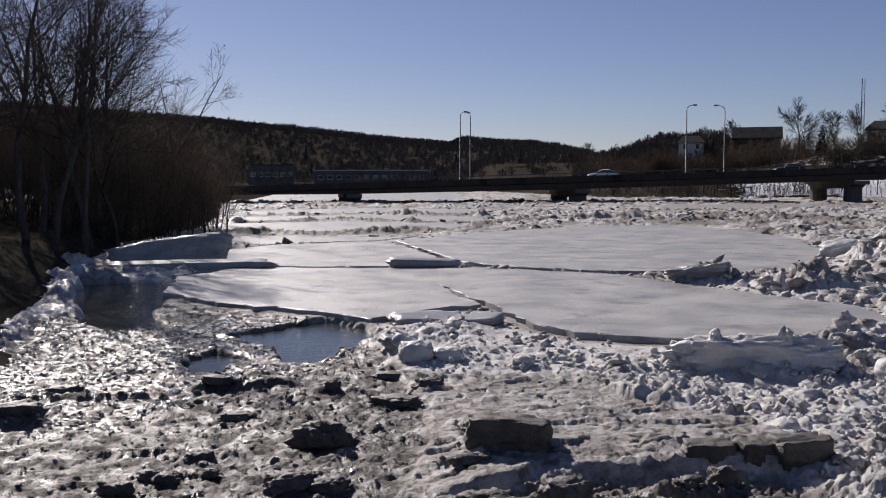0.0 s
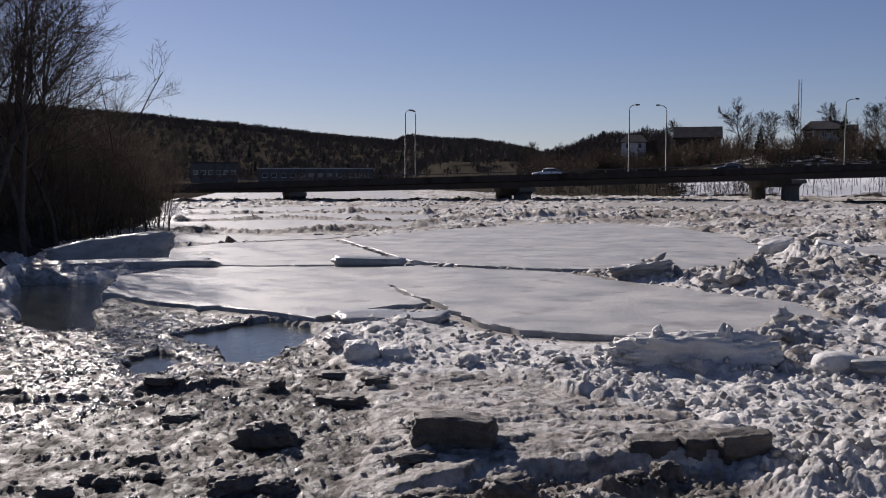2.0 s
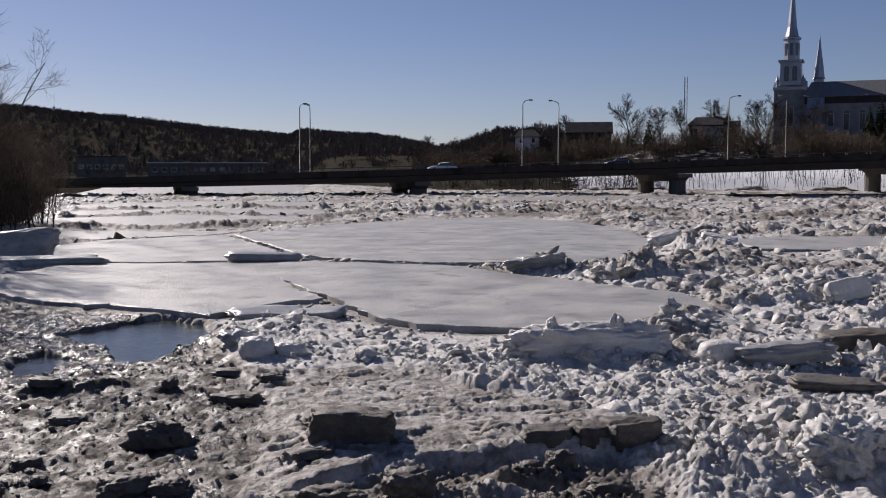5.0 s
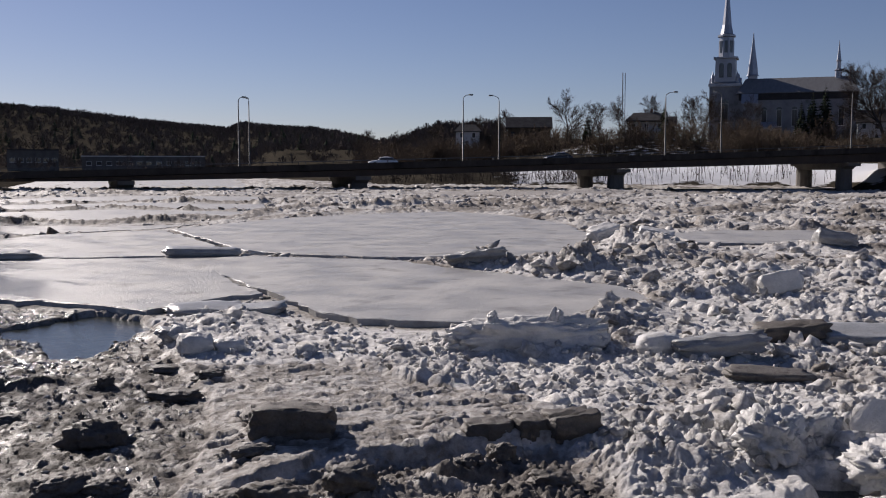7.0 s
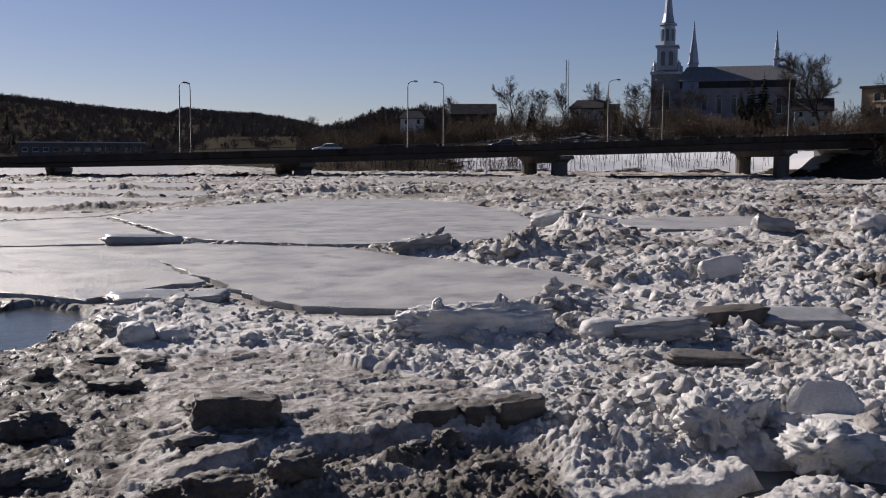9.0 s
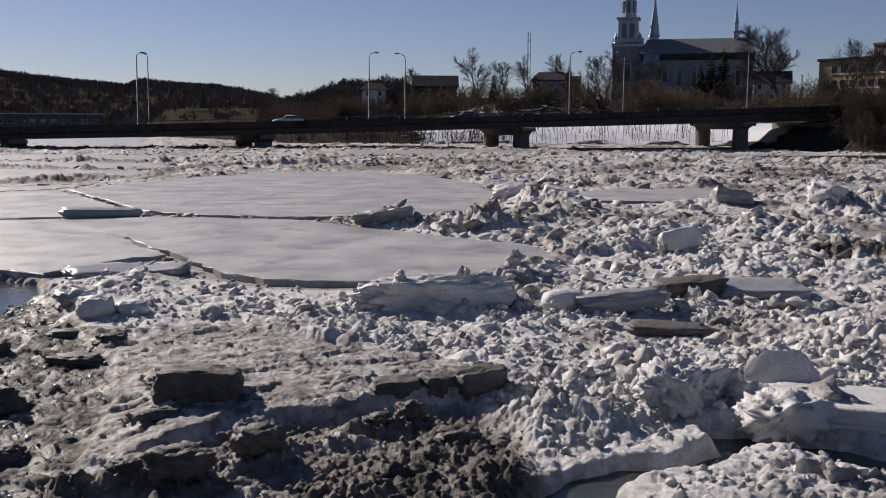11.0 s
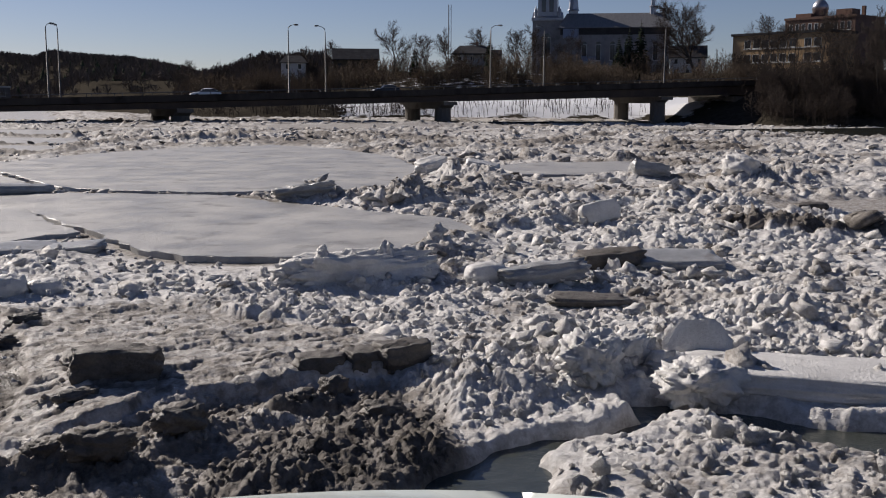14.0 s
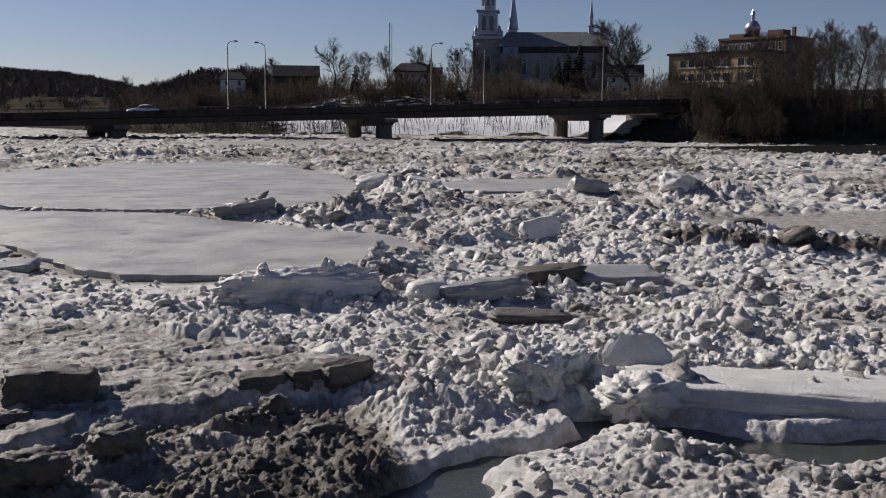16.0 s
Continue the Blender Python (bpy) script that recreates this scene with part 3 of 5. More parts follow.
    # the pits' shade is put into the colour, on top of the dirt
    dirt_shade = dirt_shade + (0.41 + 0.08 * roll + 0.16 * vnoise(x, y, 0.6, 113, 4) + 0.25 * pits - dirt_shade) * w
    for outline, soft, soil in ((PAN, 0.6, 0.42), (APRON, 3.0, 0.42)):
        w = zone(outline, soft)
        flat = 0.02 + 0.03 * roll + 0.5 * grit
        z, dirt_shade, wet = z + (flat - z) * w, dirt_shade + (soil - dirt_shade) * w, wet + (0.3 - wet) * w
    for outline, ragged in ((POOL_RIGHT, 0.35), (POOL_LEFT, 0.5), (POOL_MID, 0.9), (POOL_SMALL, 0.5)):
        w = step(inside(outline, cx + ragged * vnoise(x * 0.6, y, 1.4, 131, 4, 0.6), cy + ragged * vnoise(x * 0.6, y, 1.4, 132, 4, 0.6)), -0.1, 0.14)
        z = z + (np.minimum(z, 0.1) * 0.6 - 0.2 + 0.07 * vnoise(x, y, 0.9, 133, 4) - z) * w
        dirt_shade = dirt_shade + (np.maximum(0.5, dirt_shade) - dirt_shade) * w * 0.7
    for outline in FLOES.values():
        w = step(inside(outline, x, y), -0.05, 0.5)
        z = z + (-0.25 - z) * w
    z = z - 0.75 * step(x + 0.35 * y, 80, 130) * (1 - step(y, 146, 160))
    z = z - 0.6 * step(y, 158, 164) * (1 - step(x, 0, 14))
    edge = inside(RIVER, x, y)
    wet = np.maximum(wet, (1 - step(edge, 0.5, 3.5)) * (x < 0) * (y > 6))
    return z - 0.5 * (1 - step(edge, -2.0, 0.3)), np.clip(dirt_shade, 0, 1), wet


def build_ice():
    fine = np.arange(-26.5, 52.01, 0.1)
    bearings = np.radians(np.concatenate([np.arange(-80, -27, 1.5), fine, np.arange(53.5, 88, 1.5)]))
    radii = np.concatenate([4.2 * 1.0035 ** np.arange(0, 521), 26.0 * 1.0052 ** np.arange(0, 478)])
    R, A = np.meshgrid(radii, bearings, indexing="ij")
    x, y = (R * np.sin(A)).ravel(), (R * np.cos(A)).ravel()
    z, dirt_shade, wet = ice_surface(x, y)
    na = len(bearings)
    i, j = np.meshgrid(np.arange(na - 1), np.arange(len(radii) - 1))
    k = (j * na + i).ravel()
    keep = inside(RIVER, x, y) > -2.5
    faces = np.stack([k, k + 1, k + na + 1, k + na], 1)
    faces = faces[keep[faces].any(1)]
    used = np.zeros(len(x), bool)
    used[faces.ravel()] = True
    index = np.cumsum(used) - 1
    ob = new("river_ice", mesh_from("river_ice", np.stack([x, y, z], 1)[used], index[faces], ICE, True, {"dirt_shade": dirt_shade[used], "wet": wet[used]}))
    tagged(ob, "broken white and mud-stained river ice packed into rubble", "ice", kind="structure")


build_ice()
water = new("water", mesh_from("water", [(-60, 0, -0.1), (160, 0, -0.1), (160, 100, -0.1), (-60, 100, -0.1)], np.array([(0, 1, 2, 3)]), WATER))
tagged(water, "dark still melt water between the ice", "water", kind="structure")
far_ice = new("far_river_ice", mesh_from("far_river_ice", [(-200, 150, -0.2), (130, 150, -0.2), (130, 345, -0.2), (-200, 345, -0.2)], np.array([(0, 1, 2, 3)]), FLOE))
tagged(far_ice, "pale flat river ice beyond the bridge", "ice", kind="structure")


def floe(outline, top, thick, seed, label):
    """A flat sheet of ice with a broken, bevelled edge."""
    rng = random.Random(seed)
    pts = []
    n = len(outline)
    for i in range(n):
        (ax, ay), (bx, by) = outline[i], outline[(i + 1) % n]
        m = max(2, int(math.hypot(bx - ax, by - ay) / 0.35))
        for k in range(m):
            f = k / m
            w = 0.11 * min(f, 1 - f) * 2 + 0.04
            pts.append((ax + (bx - ax) * f + rng.uniform(-w, w), ay + (by - ay) * f + rng.uniform(-w, w)))
    cx, cy = sum(p[0] for p in pts) / len(pts), sum(p[1] for p in pts) / len(pts)
    bm = bmesh.new()
    rows = []
    for inset, z in ((0.0, top - thick), (-0.03, top - 0.12), (0.0, top - 0.02), (0.03, top)):
        ring = []
        for x, y in pts:
            d = math.hypot(x - cx, y - cy)
            ring.append(bm.verts.new((x - (x - cx) / d * inset, y - (y - cy) / d * inset, z + rng.uniform(-0.012, 0.012))))
        rows.append(ring)
    m = len(pts)
    for lo, up in zip(rows, rows[1:]):
        for i in range(m):
            bm.faces.new((lo[i], lo[(i + 1) % m], up[(i + 1) % m], up[i]))
    cap = bm.faces.new(rows[-1])
    bmesh.ops.triangulate(bm, faces=[cap])
    me = bpy.data.meshes.new("ice_floe")
    bmesh.ops.recalc_face_normals(bm, faces=bm.faces)
    bm.to_mesh(me)
    bm.free()
    me.materials.append(FLOE)
    return tagged(new("ice_floe", me), label, "ice floe", "flat ice floes")


for i, (key, top) in enumerate((("near", 0.13), ("middle", 0.12), ("side", 0.1), ("strip", 0.06), ("far", 0.06), ("farther", 0.05), ("low", 0.05), ("right", 0.14))):
    floe(FLOES[key], top, 0.42, i, {"near": "large flat grey ice floe with a broken edge", "middle": "wide smooth pale ice floe behind a long crack", "side": "flat ice floe frozen beside the larger sheets",
                                    "strip": "long wet ice sheet between dark cracks", "far": "thin wet ice sheet shining near the bridge", "farther": "thin wet ice sheet under the bridge", "low": "low wet ice sheet beside the bank", "right": "small smooth white ice sheet among rubble"}[key])


# ---------------------------------------------------------------- bridge
def soffit(x):
    return float(np.interp(x, [-70, -30, -14, 18.5, 57.5, 97, 118, 140], [1.4, 1.36, 1.4, 1.98, 3.05, 4.02, 4.5, 5.0]))


def kerb_top(x):
    return float(np.interp(x, [-70, -30, -14, 18.5, 57.5, 97, 118, 140], [2.6, 2.8, 3.2, 4.05, 5.1, 6.5, 7.2, 7.9]))


def strip(xs, section):
    """A long member along x: section(x) gives its outline as (y, z) rows."""
    bm = bmesh.new()
    rows = [[bm.verts.new((x, y, z)) for y, z in section(x)] for x in xs]
    n = len(rows[0])
    for a, c in zip(rows, rows[1:]):
        for i in range(n):
            bm.faces.new((a[i], a[(i + 1) % n], c[(i + 1) % n], c[i]))
    bm.faces.new(rows[0])
    bm.faces.new(rows[-1][::-1])
    return bm


DECK_NEAR, DECK_FAR = 144.5, 158.5
XS = list(range(-70, 141, 6))


def build_bridge():
    bridge = thing("road_bridge", (30, 150, 0), "long low dark girder bridge on concrete piers", "bridge")

    def add(name, bm, mat, label="", parent=None):
        for v in bm.verts:
            v.co -= Vector((30, 150, 0)) if parent is None else Vector((0, 0, 0))
        return part(name, bm, mat, parent or bridge, label)

    def slab(x):
        a, c = soffit(x) + 1.0, kerb_top(x) - 0.75
        return [(DECK_NEAR, c), (DECK_NEAR, c - 0.32), (DECK_NEAR + 0.9, c - 0.42), (DECK_FAR - 0.9, c - 0.42), (DECK_FAR, c - 0.32), (DECK_FAR, c)]

    # deck and parapets wear the concrete darkened for their shaded side
    add("deck", strip(XS, slab), FASCIA, "stained concrete deck darkened for its shaded side")
    add("road_surface", strip(XS, lambda x: [(DECK_NEAR + 1.2, kerb_top(x) - 0.745), (DECK_NEAR + 1.2, kerb_top(x) - 0.70), (DECK_FAR - 1.2, kerb_top(x) - 0.70), (DECK_FAR - 1.2, kerb_top(x) - 0.745)]), ASPHALT)
    for y in (DECK_NEAR + 0.8, DECK_NEAR + 4.4, DECK_FAR - 4.4, DECK_FAR - 0.8):
        def beam(x, y=y):
            a, c = soffit(x), kerb_top(x) - 1.17
            return [(y - 0.35, a), (y + 0.35, a), (y + 0.35, a + 0.06), (y + 0.05, a + 0.08), (y + 0.05, c), (y - 0.05, c), (y - 0.05, a + 0.08), (y - 0.35, a + 0.06)]
        add("girder", strip(XS, beam), GIRDER)
    for y in (DECK_NEAR, DECK_FAR - 0.3):
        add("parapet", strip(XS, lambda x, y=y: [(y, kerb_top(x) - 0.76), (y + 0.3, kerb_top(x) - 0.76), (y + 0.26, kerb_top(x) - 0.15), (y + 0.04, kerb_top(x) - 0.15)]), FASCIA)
        add("handrail", strip(XS, lambda x, y=y: [(y + 0.1, kerb_top(x) + 0.24), (y + 0.2, kerb_top(x) + 0.24), (y + 0.2, kerb_top(x) + 0.32), (y + 0.1, kerb_top(x) + 0.32)]), GALVANISED)
        for x in range(-68, 140, 4):
            add("rail_post", boxes((x - 0.05, x + 0.05, y + 0.1, y + 0.2, kerb_top(x) - 0.16, kerb_top(x) + 0.26)), GALVANISED)
    # two-column piers with flared caps, set askew
    for x in (-14.5, 18.9, 59.7, 100.3):
        z = soffit(x)
        pier = part("pier", boxes((-0.01, 0.01, -0.01, 0.01, z - 0.05, z - 0.03)), CONCRETE, bridge)
        pier.location = (x + 1.5 - 30, 145.2 - 150, 0)
        sk = -2.7 / 13.4
        bm = bmesh.new()
        for s0, s1, k0, k1, z0, z1 in ((-0.3, 12.6, 0, 0, z - 0.55, z), (0.6, 11.7, -0.9, -0.9, z - 1.15, z - 0.55)):
            vs = []
            for zz, k in ((z0, k1), (z1, k0)):
                for s, q in ((s0 - k * (zz == z0), -1.15), (s0 - k * (zz == z0), 1.15), (s1 + k * (zz == z0), 1.15), (s1 + k * (zz == z0), -1.15)):
                    vs.append(bm.verts.new((q + s * sk, s, zz)))
            for q in ((0, 1, 2, 3), (7, 6, 5, 4), (0, 4, 5, 1), (1, 5, 6, 2), (2, 6, 7, 3), (3, 7, 4, 0)):
                bm.faces.new([vs[i] for i in q])
        part("pier_cap", bm, CONCRETE, pier)
        for s in (1.9, 10.7):
            part("column", rings(((1.35, -1.6), (1.3, z - 1.0)), 12, (s * sk, s)), CONCRETE, pier, smooth=False)
    ab = boxes((116, 142, DECK_NEAR + 0.2, DECK_FAR - 0.2, -1, 4.2))
    add("abutment", ab, CONCRETE)


build_bridge()


def lamp_post(x, y, z, turn, tall, arm):
    post = thing("street_lamp", (x, y, z), "tall grey steel street lamp with a curved arm", "street lamp", "lamps along the bridge", turn=turn)
    part("pole", rings(((0.16, 0), (0.16, 0.5), (0.12, 0.52), (0.075, tall - 0.8)), 8), GALVANISED, post, smooth=True)
    pts = [(0, 0, tall - 0.8), (0.05 * arm, 0, tall - 0.35), (0.35 * arm, 0, tall - 0.02), (arm * 0.8, 0, tall + 0.1)]
    part("arm", tubes([(pts, (0.07, 0.065, 0.055, 0.045))], 6), GALVANISED, post)
    head = part("lamp_head", boxes((arm * 0.72, arm * 0.72 + 0.75, -0.16, 0.16, tall + 0.04, tall + 0.22, 0.05), bevel=0.03), GALVANISED, post)
    part("lens", boxes((arm * 0.72 + 0.2, arm * 0.72 + 0.68, -0.12, 0.12, tall - 0.03, tall + 0.05)), LENS, head)


for x, near, turn, arm in ((2.6, 1, 35, 0.9), (4.4, 0, 250, 0.5), (36.0, 1, 20, 1.4), (44.7, 0, 185, 1.5), (69.1, 1, 15, 2.2), (84.6, 0, 190, 1.4), (102.5, 1, 10, 2.2)):
    y = DECK_NEAR + 0.7 if near else DECK_FAR - 0.7
    x = x * (y / 147.0) if near else x
    lamp_post(x, y, kerb_top(x) - 0.71, turn, 10.3 + (0.6 if not near else 0), arm)


# ---------------------------------------------------------------- single pieces of ice
def shaped_ice(size, seed, square=0.35, rough=0.1, cuts=9, top_flat=0.0):
    """A worn block: a rounded box with broken faces. square: 0 a ball, 1 a box."""
    bm = bmesh.new()
    bmesh.ops.create_cube(bm, size=2.0)
    bmesh.ops.subdivide_edges(bm, edges=list(bm.edges), cuts=cuts, use_grid_fill=True)
    off = Vector((seed * 7.3, seed * 3.1, seed * 1.7))
    for v in bm.verts:
        p = v.co.copy()
        ball = p.normalized() * 1.25
        q = ball.lerp(p, square)
        n1 = noise.fractal(q * 1.1 + off, 1.0, 2.0, 3)
        n2 = noise.fractal(q * 3.2 + off, 0.8, 2.0, 4)
        curd = abs(noise.noise(q * 2.6 + off)) + 0.6 * abs(noise.noise(q * 6.0 + off)) + 0.3 * abs(noise.noise(q * 12.0 + off))
        q *= 1 + rough * (0.9 * n1 + 0.4 * n2 + 0.9 * (curd - 0.4))
        if top_flat and q.z > 0:
            q.z = q.z * (1 - top_flat) + top_flat * 0.95
        v.co = Vector((q.x * size[0] / 2, q.y * size[1] / 2, q.z * size[2] / 2))
    bmesh.ops.recalc_face_normals(bm, faces=bm.faces)
    return bm


def ice_piece(name, at, size, seed, mat, label, category, turn=0.0, tilt=(0, 0), square=0.6, rough=0.1, smooth=True, group="", cuts=9, top_flat=0.0):
    me = bpy.data.meshes.new(name)
    bm = shaped_ice(size, seed, square * 0.82, rough * 1.4, cuts, top_flat)
    for f in bm.faces:
        f.smooth = smooth
    bm.to_mesh(me)
    bm.free()
    me.materials.append(mat)
    ob = new(name, me)
    ob.matrix_world = pose(at[0], at[1], at[2], tilt[0], tilt[1], turn)
    return tagged(ob, label, category, group)


def ice_z(x, y):
    z, d, w = ice_surface(np.array([float(x)]), np.array([float(y)]))
    return float(z[0])


ice_piece("ice_block", (0.74, 11.15, 0.3), (0.9, 0.48, 0.42), 3, MUD, "dark mud-stained square ice block on the dirty sheet", "ice block", turn=-6, tilt=(0, 3), square=0.95, rough=0.1, cuts=16)
ice_piece("ice_slab", (0.58, 11.75, 0.3), (0.72, 0.4, 0.12), 5, MUD, "thin dirty ice slab leaning behind a dark block", "ice slab", turn=8, tilt=(6, -4), square=0.7)
for i, (x, y, sx, sy, sz) in enumerate(((2.92, 10.72, 0.55, 0.36, 0.24), (3.4, 10.66, 0.36, 0.36, 0.27), (3.88, 10.62, 0.62, 0.4, 0.32))):
    ice_piece("ice_block", (x, y, 0.12 + sz * 0.42), (sx, sy, sz), 11 + i, MUD, "brown mud-stained ice block in a broken row", "ice block", turn=-5 + 9 * i, square=0.8, rough=0.12, group="row of dirty ice blocks", cuts=11)
for i, (x, y, sx, sy, sz, m) in enumerate((
        (-1.5, 11.95, 0.62, 0.45, 0.36, MUD), (-5.75, 14.85, 0.45, 0.25, 0.16, DIRTY), (-5.8, 13.3, 0.6, 0.35, 0.2, MUD), (-2.8, 13.3, 0.42, 0.28, 0.12, DIRTY), (-2.82, 11.25, 0.26, 0.2, 0.15, MUD),
        (-2.98, 10.45, 0.22, 0.18, 0.12, MUD), (-2.55, 10.62, 0.16, 0.14, 0.09, DIRTY), (-3.22, 10.62, 0.2, 0.16, 0.1, DIRTY), (-1.62, 10.2, 0.46, 0.3, 0.2, DIRTY), (-1.2, 10.2, 0.34, 0.28, 0.16, DIRTY), (-3.42, 10.1, 0.32, 0.24, 0.14, MUD),
        (-0.7, 14.1, 0.62, 0.34, 0.15, MUD), (-0.22, 15.15, 0.4, 0.26, 0.16, MUD), (-0.85, 16.1, 0.5, 0.3, 0.1, DIRTY), (-1.68, 14.95, 0.2, 0.16, 0.13, MUD), (-3.5, 15.2, 0.42, 0.24, 0.12, DIRTY),
        (0.3, 10.6, 0.4, 0.2, 0.12, DIRTY), (1.15, 9.2, 0.42, 0.3, 0.22, DIRTY), (0.4, 8.75, 0.5, 0.34, 0.24, MUD), (2.45, 9.8, 0.26, 0.22, 0.2, MUD), (2.85, 9.9, 0.24, 0.2, 0.24, MUD), (0.0, 8.95, 0.3, 0.24, 0.16, MUD), (3.1, 9.0, 0.36, 0.28, 0.16, MUD))):
    ice_piece("ice_lump", (x, y, ice_z(x, y) + sz * 0.3), (sx, sy, sz), 21 + i, m, "dark muddy lump of ice on wet slush" if x < 0.1 else "dark muddy lump of ice in a soiled heap", "ice lump", turn=(37 * i) % 50 - 25, square=0.35, rough=0.22, group="muddy ice lumps", cuts=12)
ice_piece("ice_slab", (-10.6, 38.5, 0.4), (4.3, 0.5, 1.15), 51, SLAB, "large grey ice slab tipped up at one end", "ice slab", turn=2, tilt=(-8, -8), square=0.6, rough=0.08, cuts=14)
ice_piece("ice_slab", (-9.4, 35.7, 0.16), (6.0, 1.0, 0.4), 52, SLAB, "long narrow ice slab above a dark pool", "ice slab", turn=3, tilt=(3, -1), square=0.85, rough=0.06, cuts=14)
ice_piece("ice_slab", (-0.7, 35.7, 0.26), (2.5, 0.9, 0.32), 53, SLAB, "thick grey ice slab pushed over a crack", "ice slab", turn=3, tilt=(2, 2), square=0.8, rough=0.07)
ice_piece("ice_slab", (7.9, 30.5, 0.36), (1.7, 1.1, 0.42), 54, SLAB, "tilted ice slab on a low mound of rubble", "ice slab", turn=-20, tilt=(-6, -9), square=0.5, rough=0.2, cuts=14)
ice_piece("ice_slab", (8.8, 7.9, 0.1), (4.9, 1.4, 0.32), 55, CLEAN, "big clean white ice slab beside open water", "ice slab", turn=-31, tilt=(-3, 1.5), square=0.55, rough=0.06, cuts=22)
ice_piece("ice_lump", (6.55, 8.55, 0.2), (0.75, 0.6, 0.42), 56, CLEAN, "knobbly white snow lump at a slab's end", "ice lump", turn=10, square=0.3, rough=0.3, cuts=12)
def ice_plate(at, outline, thick, turn, lean, label):
    """A broken flat plate standing on edge: outline is (across, up), in metres."""
    bm = bmesh.new()
    front = [bm.verts.new((u, -thick / 2, v)) for u, v in outline]
    back = [bm.verts.new((u * 0.97 + 0.01, thick / 2, v * 0.97)) for u, v in outline]
    n = len(outline)
    bm.faces.new(front)
    bm.faces.new(back[::-1])
    for i in range(n):
        bm.faces.new((front[(i + 1) % n], front[i], back[i], back[(i + 1) % n]))
    bmesh.ops.bevel(bm, geom=list(bm.edges), offset=thick * 0.22, segments=2, affect="EDGES")
    bmesh.ops.triangulate(bm, faces=list(bm.faces))
    bmesh.ops.subdivide_edges(bm, edges=[e for e in bm.edges if e.calc_length() > 0.12], cuts=2, use_grid_fill=True)
    for v in bm.verts:
        v.co += 0.018 * Vector((noise.noise(v.co * 9), noise.noise(v.co * 7 + Vector((3, 0, 0))), noise.noise(v.co * 8 + Vector((0, 5, 0)))))
    bmesh.ops.recalc_face_normals(bm, faces=bm.faces)
    me = bpy.data.meshes.new("ice_plate")
    bm.to_mesh(me)
    bm.free()
    me.materials.append(CLEAN)
    ob = new("ice_plate", me)
    ob.matrix_world = pose(*at, lean, 0, turn)
    return tagged(ob, label, "ice plate")


ice_plate((7.3, 9.55, 0.05), ((-0.42, 0.1), (-0.47, 0.28), (-0.22, 0.58), (-0.08, 0.52), (0.12, 0.6), (0.22, 0.57), (0.42, 0.3), (0.33, 0.08), (0.05, -0.02)), 0.16, -38, -26, "smooth white ice plate standing among snow lumps")
ice_piece("ice_lump", (6.3, 9.75, 0.24), (0.62, 0.5, 0.46), 58, CLEAN, "rounded white snow lump beside a plate", "ice lump", turn=20, square=0.2, rough=0.3, cuts=14)
ice_piece("ice_lump", (5.75, 9.5, 0.26), (0.7, 0.55, 0.5), 83, CLEAN, "knobbly white snow lump above the water", "ice lump", turn=50, square=0.2, rough=0.34, cuts=16)
ice_piece("ice_lump", (6.72, 9.3, 0.16), (0.36, 0.3, 0.3), 84, CLEAN, "smooth white ice lump below a plate", "ice lump", turn=10, square=0.4, rough=0.12, cuts=10)
ice_piece("ice_lump", (7.2, 15.4, 0.22), (0.68, 0.5, 0.36), 59, CLEAN, "smooth rounded white ice lump", "ice lump", square=0.35, rough=0.07)
ice_piece("ice_slab", (8.1, 15.0, 0.24), (1.4, 0.7, 0.34), 60, SLAB, "pale grey ice slab tipped towards the water's edge", "ice slab", turn=-16, tilt=(-8, -6), square=0.6, rough=0.16, cuts=14)
ice_piece("ice_slab", (10.1, 16.1, 0.22), (1.15, 0.6, 0.32), 61, MUD, "dark muddy ice slab wedged in rubble", "ice slab", turn=-26, tilt=(4, -6), square=0.6, rough=0.14)
ice_piece("ice_slab", (11.4, 15.7, 0.2), (1.6, 1.0, 0.18), 62, SLAB, "flat grey ice slab lying in rubble", "ice slab", turn=-20, tilt=(7, 0), square=0.8, rough=0.07)
ice_piece("ice_slab", (8.0, 13.3, 0.1), (1.2, 0.5, 0.16), 63, DIRTY, "low dirty ice slab sunk in snow rubble", "ice slab", turn=-22, tilt=(3, 2), square=0.7, rough=0.12)
ice_piece("ice_plate", (13.2, 21.5, 0.42), (0.95, 0.4, 0.55), 64, CLEAN, "upright white ice plate in a ridge", "ice plate", turn=-12, tilt=(-20, -12), square=0.8, rough=0.08)
ice_piece("ice_block", (19.9, 21.4, 0.25), (0.95, 0.6, 0.36), 65, MUD, "dark ice block on a flat grey pan", "ice block", turn=-20, square=0.75, rough=0.14)
ice_piece("ice_block", (16.1, 40.2, 0.4), (1.3, 0.8, 0.6), 66, CLEAN, "white angular ice block at a floe's edge", "ice block", turn=14, tilt=(10, -14), square=0.85, rough=0.12)
ice_piece("ice_block", (18.1, 39.2, 0.34), (1.4, 1.0, 0.5), 67, CLEAN, "white angular ice block at a floe's edge", "ice block", turn=-24, tilt=(4, 12), square=0.9, rough=0.1)
ice_piece("ice_block", (25.6, 31.2, 0.6), (1.7, 1.2, 0.9), 68, CLEAN, "heaped white ice block above the rubble", "ice block", turn=33, tilt=(14, 9), square=0.7, rough=0.16)
ice_piece("ice_block", (23.0, 33.8, 0.45), (1.5, 1.0, 0.6), 69, SLAB, "grey ice block in a heap of rubble", "ice block", turn=-13, tilt=(-12, 9), square=0.8, rough=0.12)
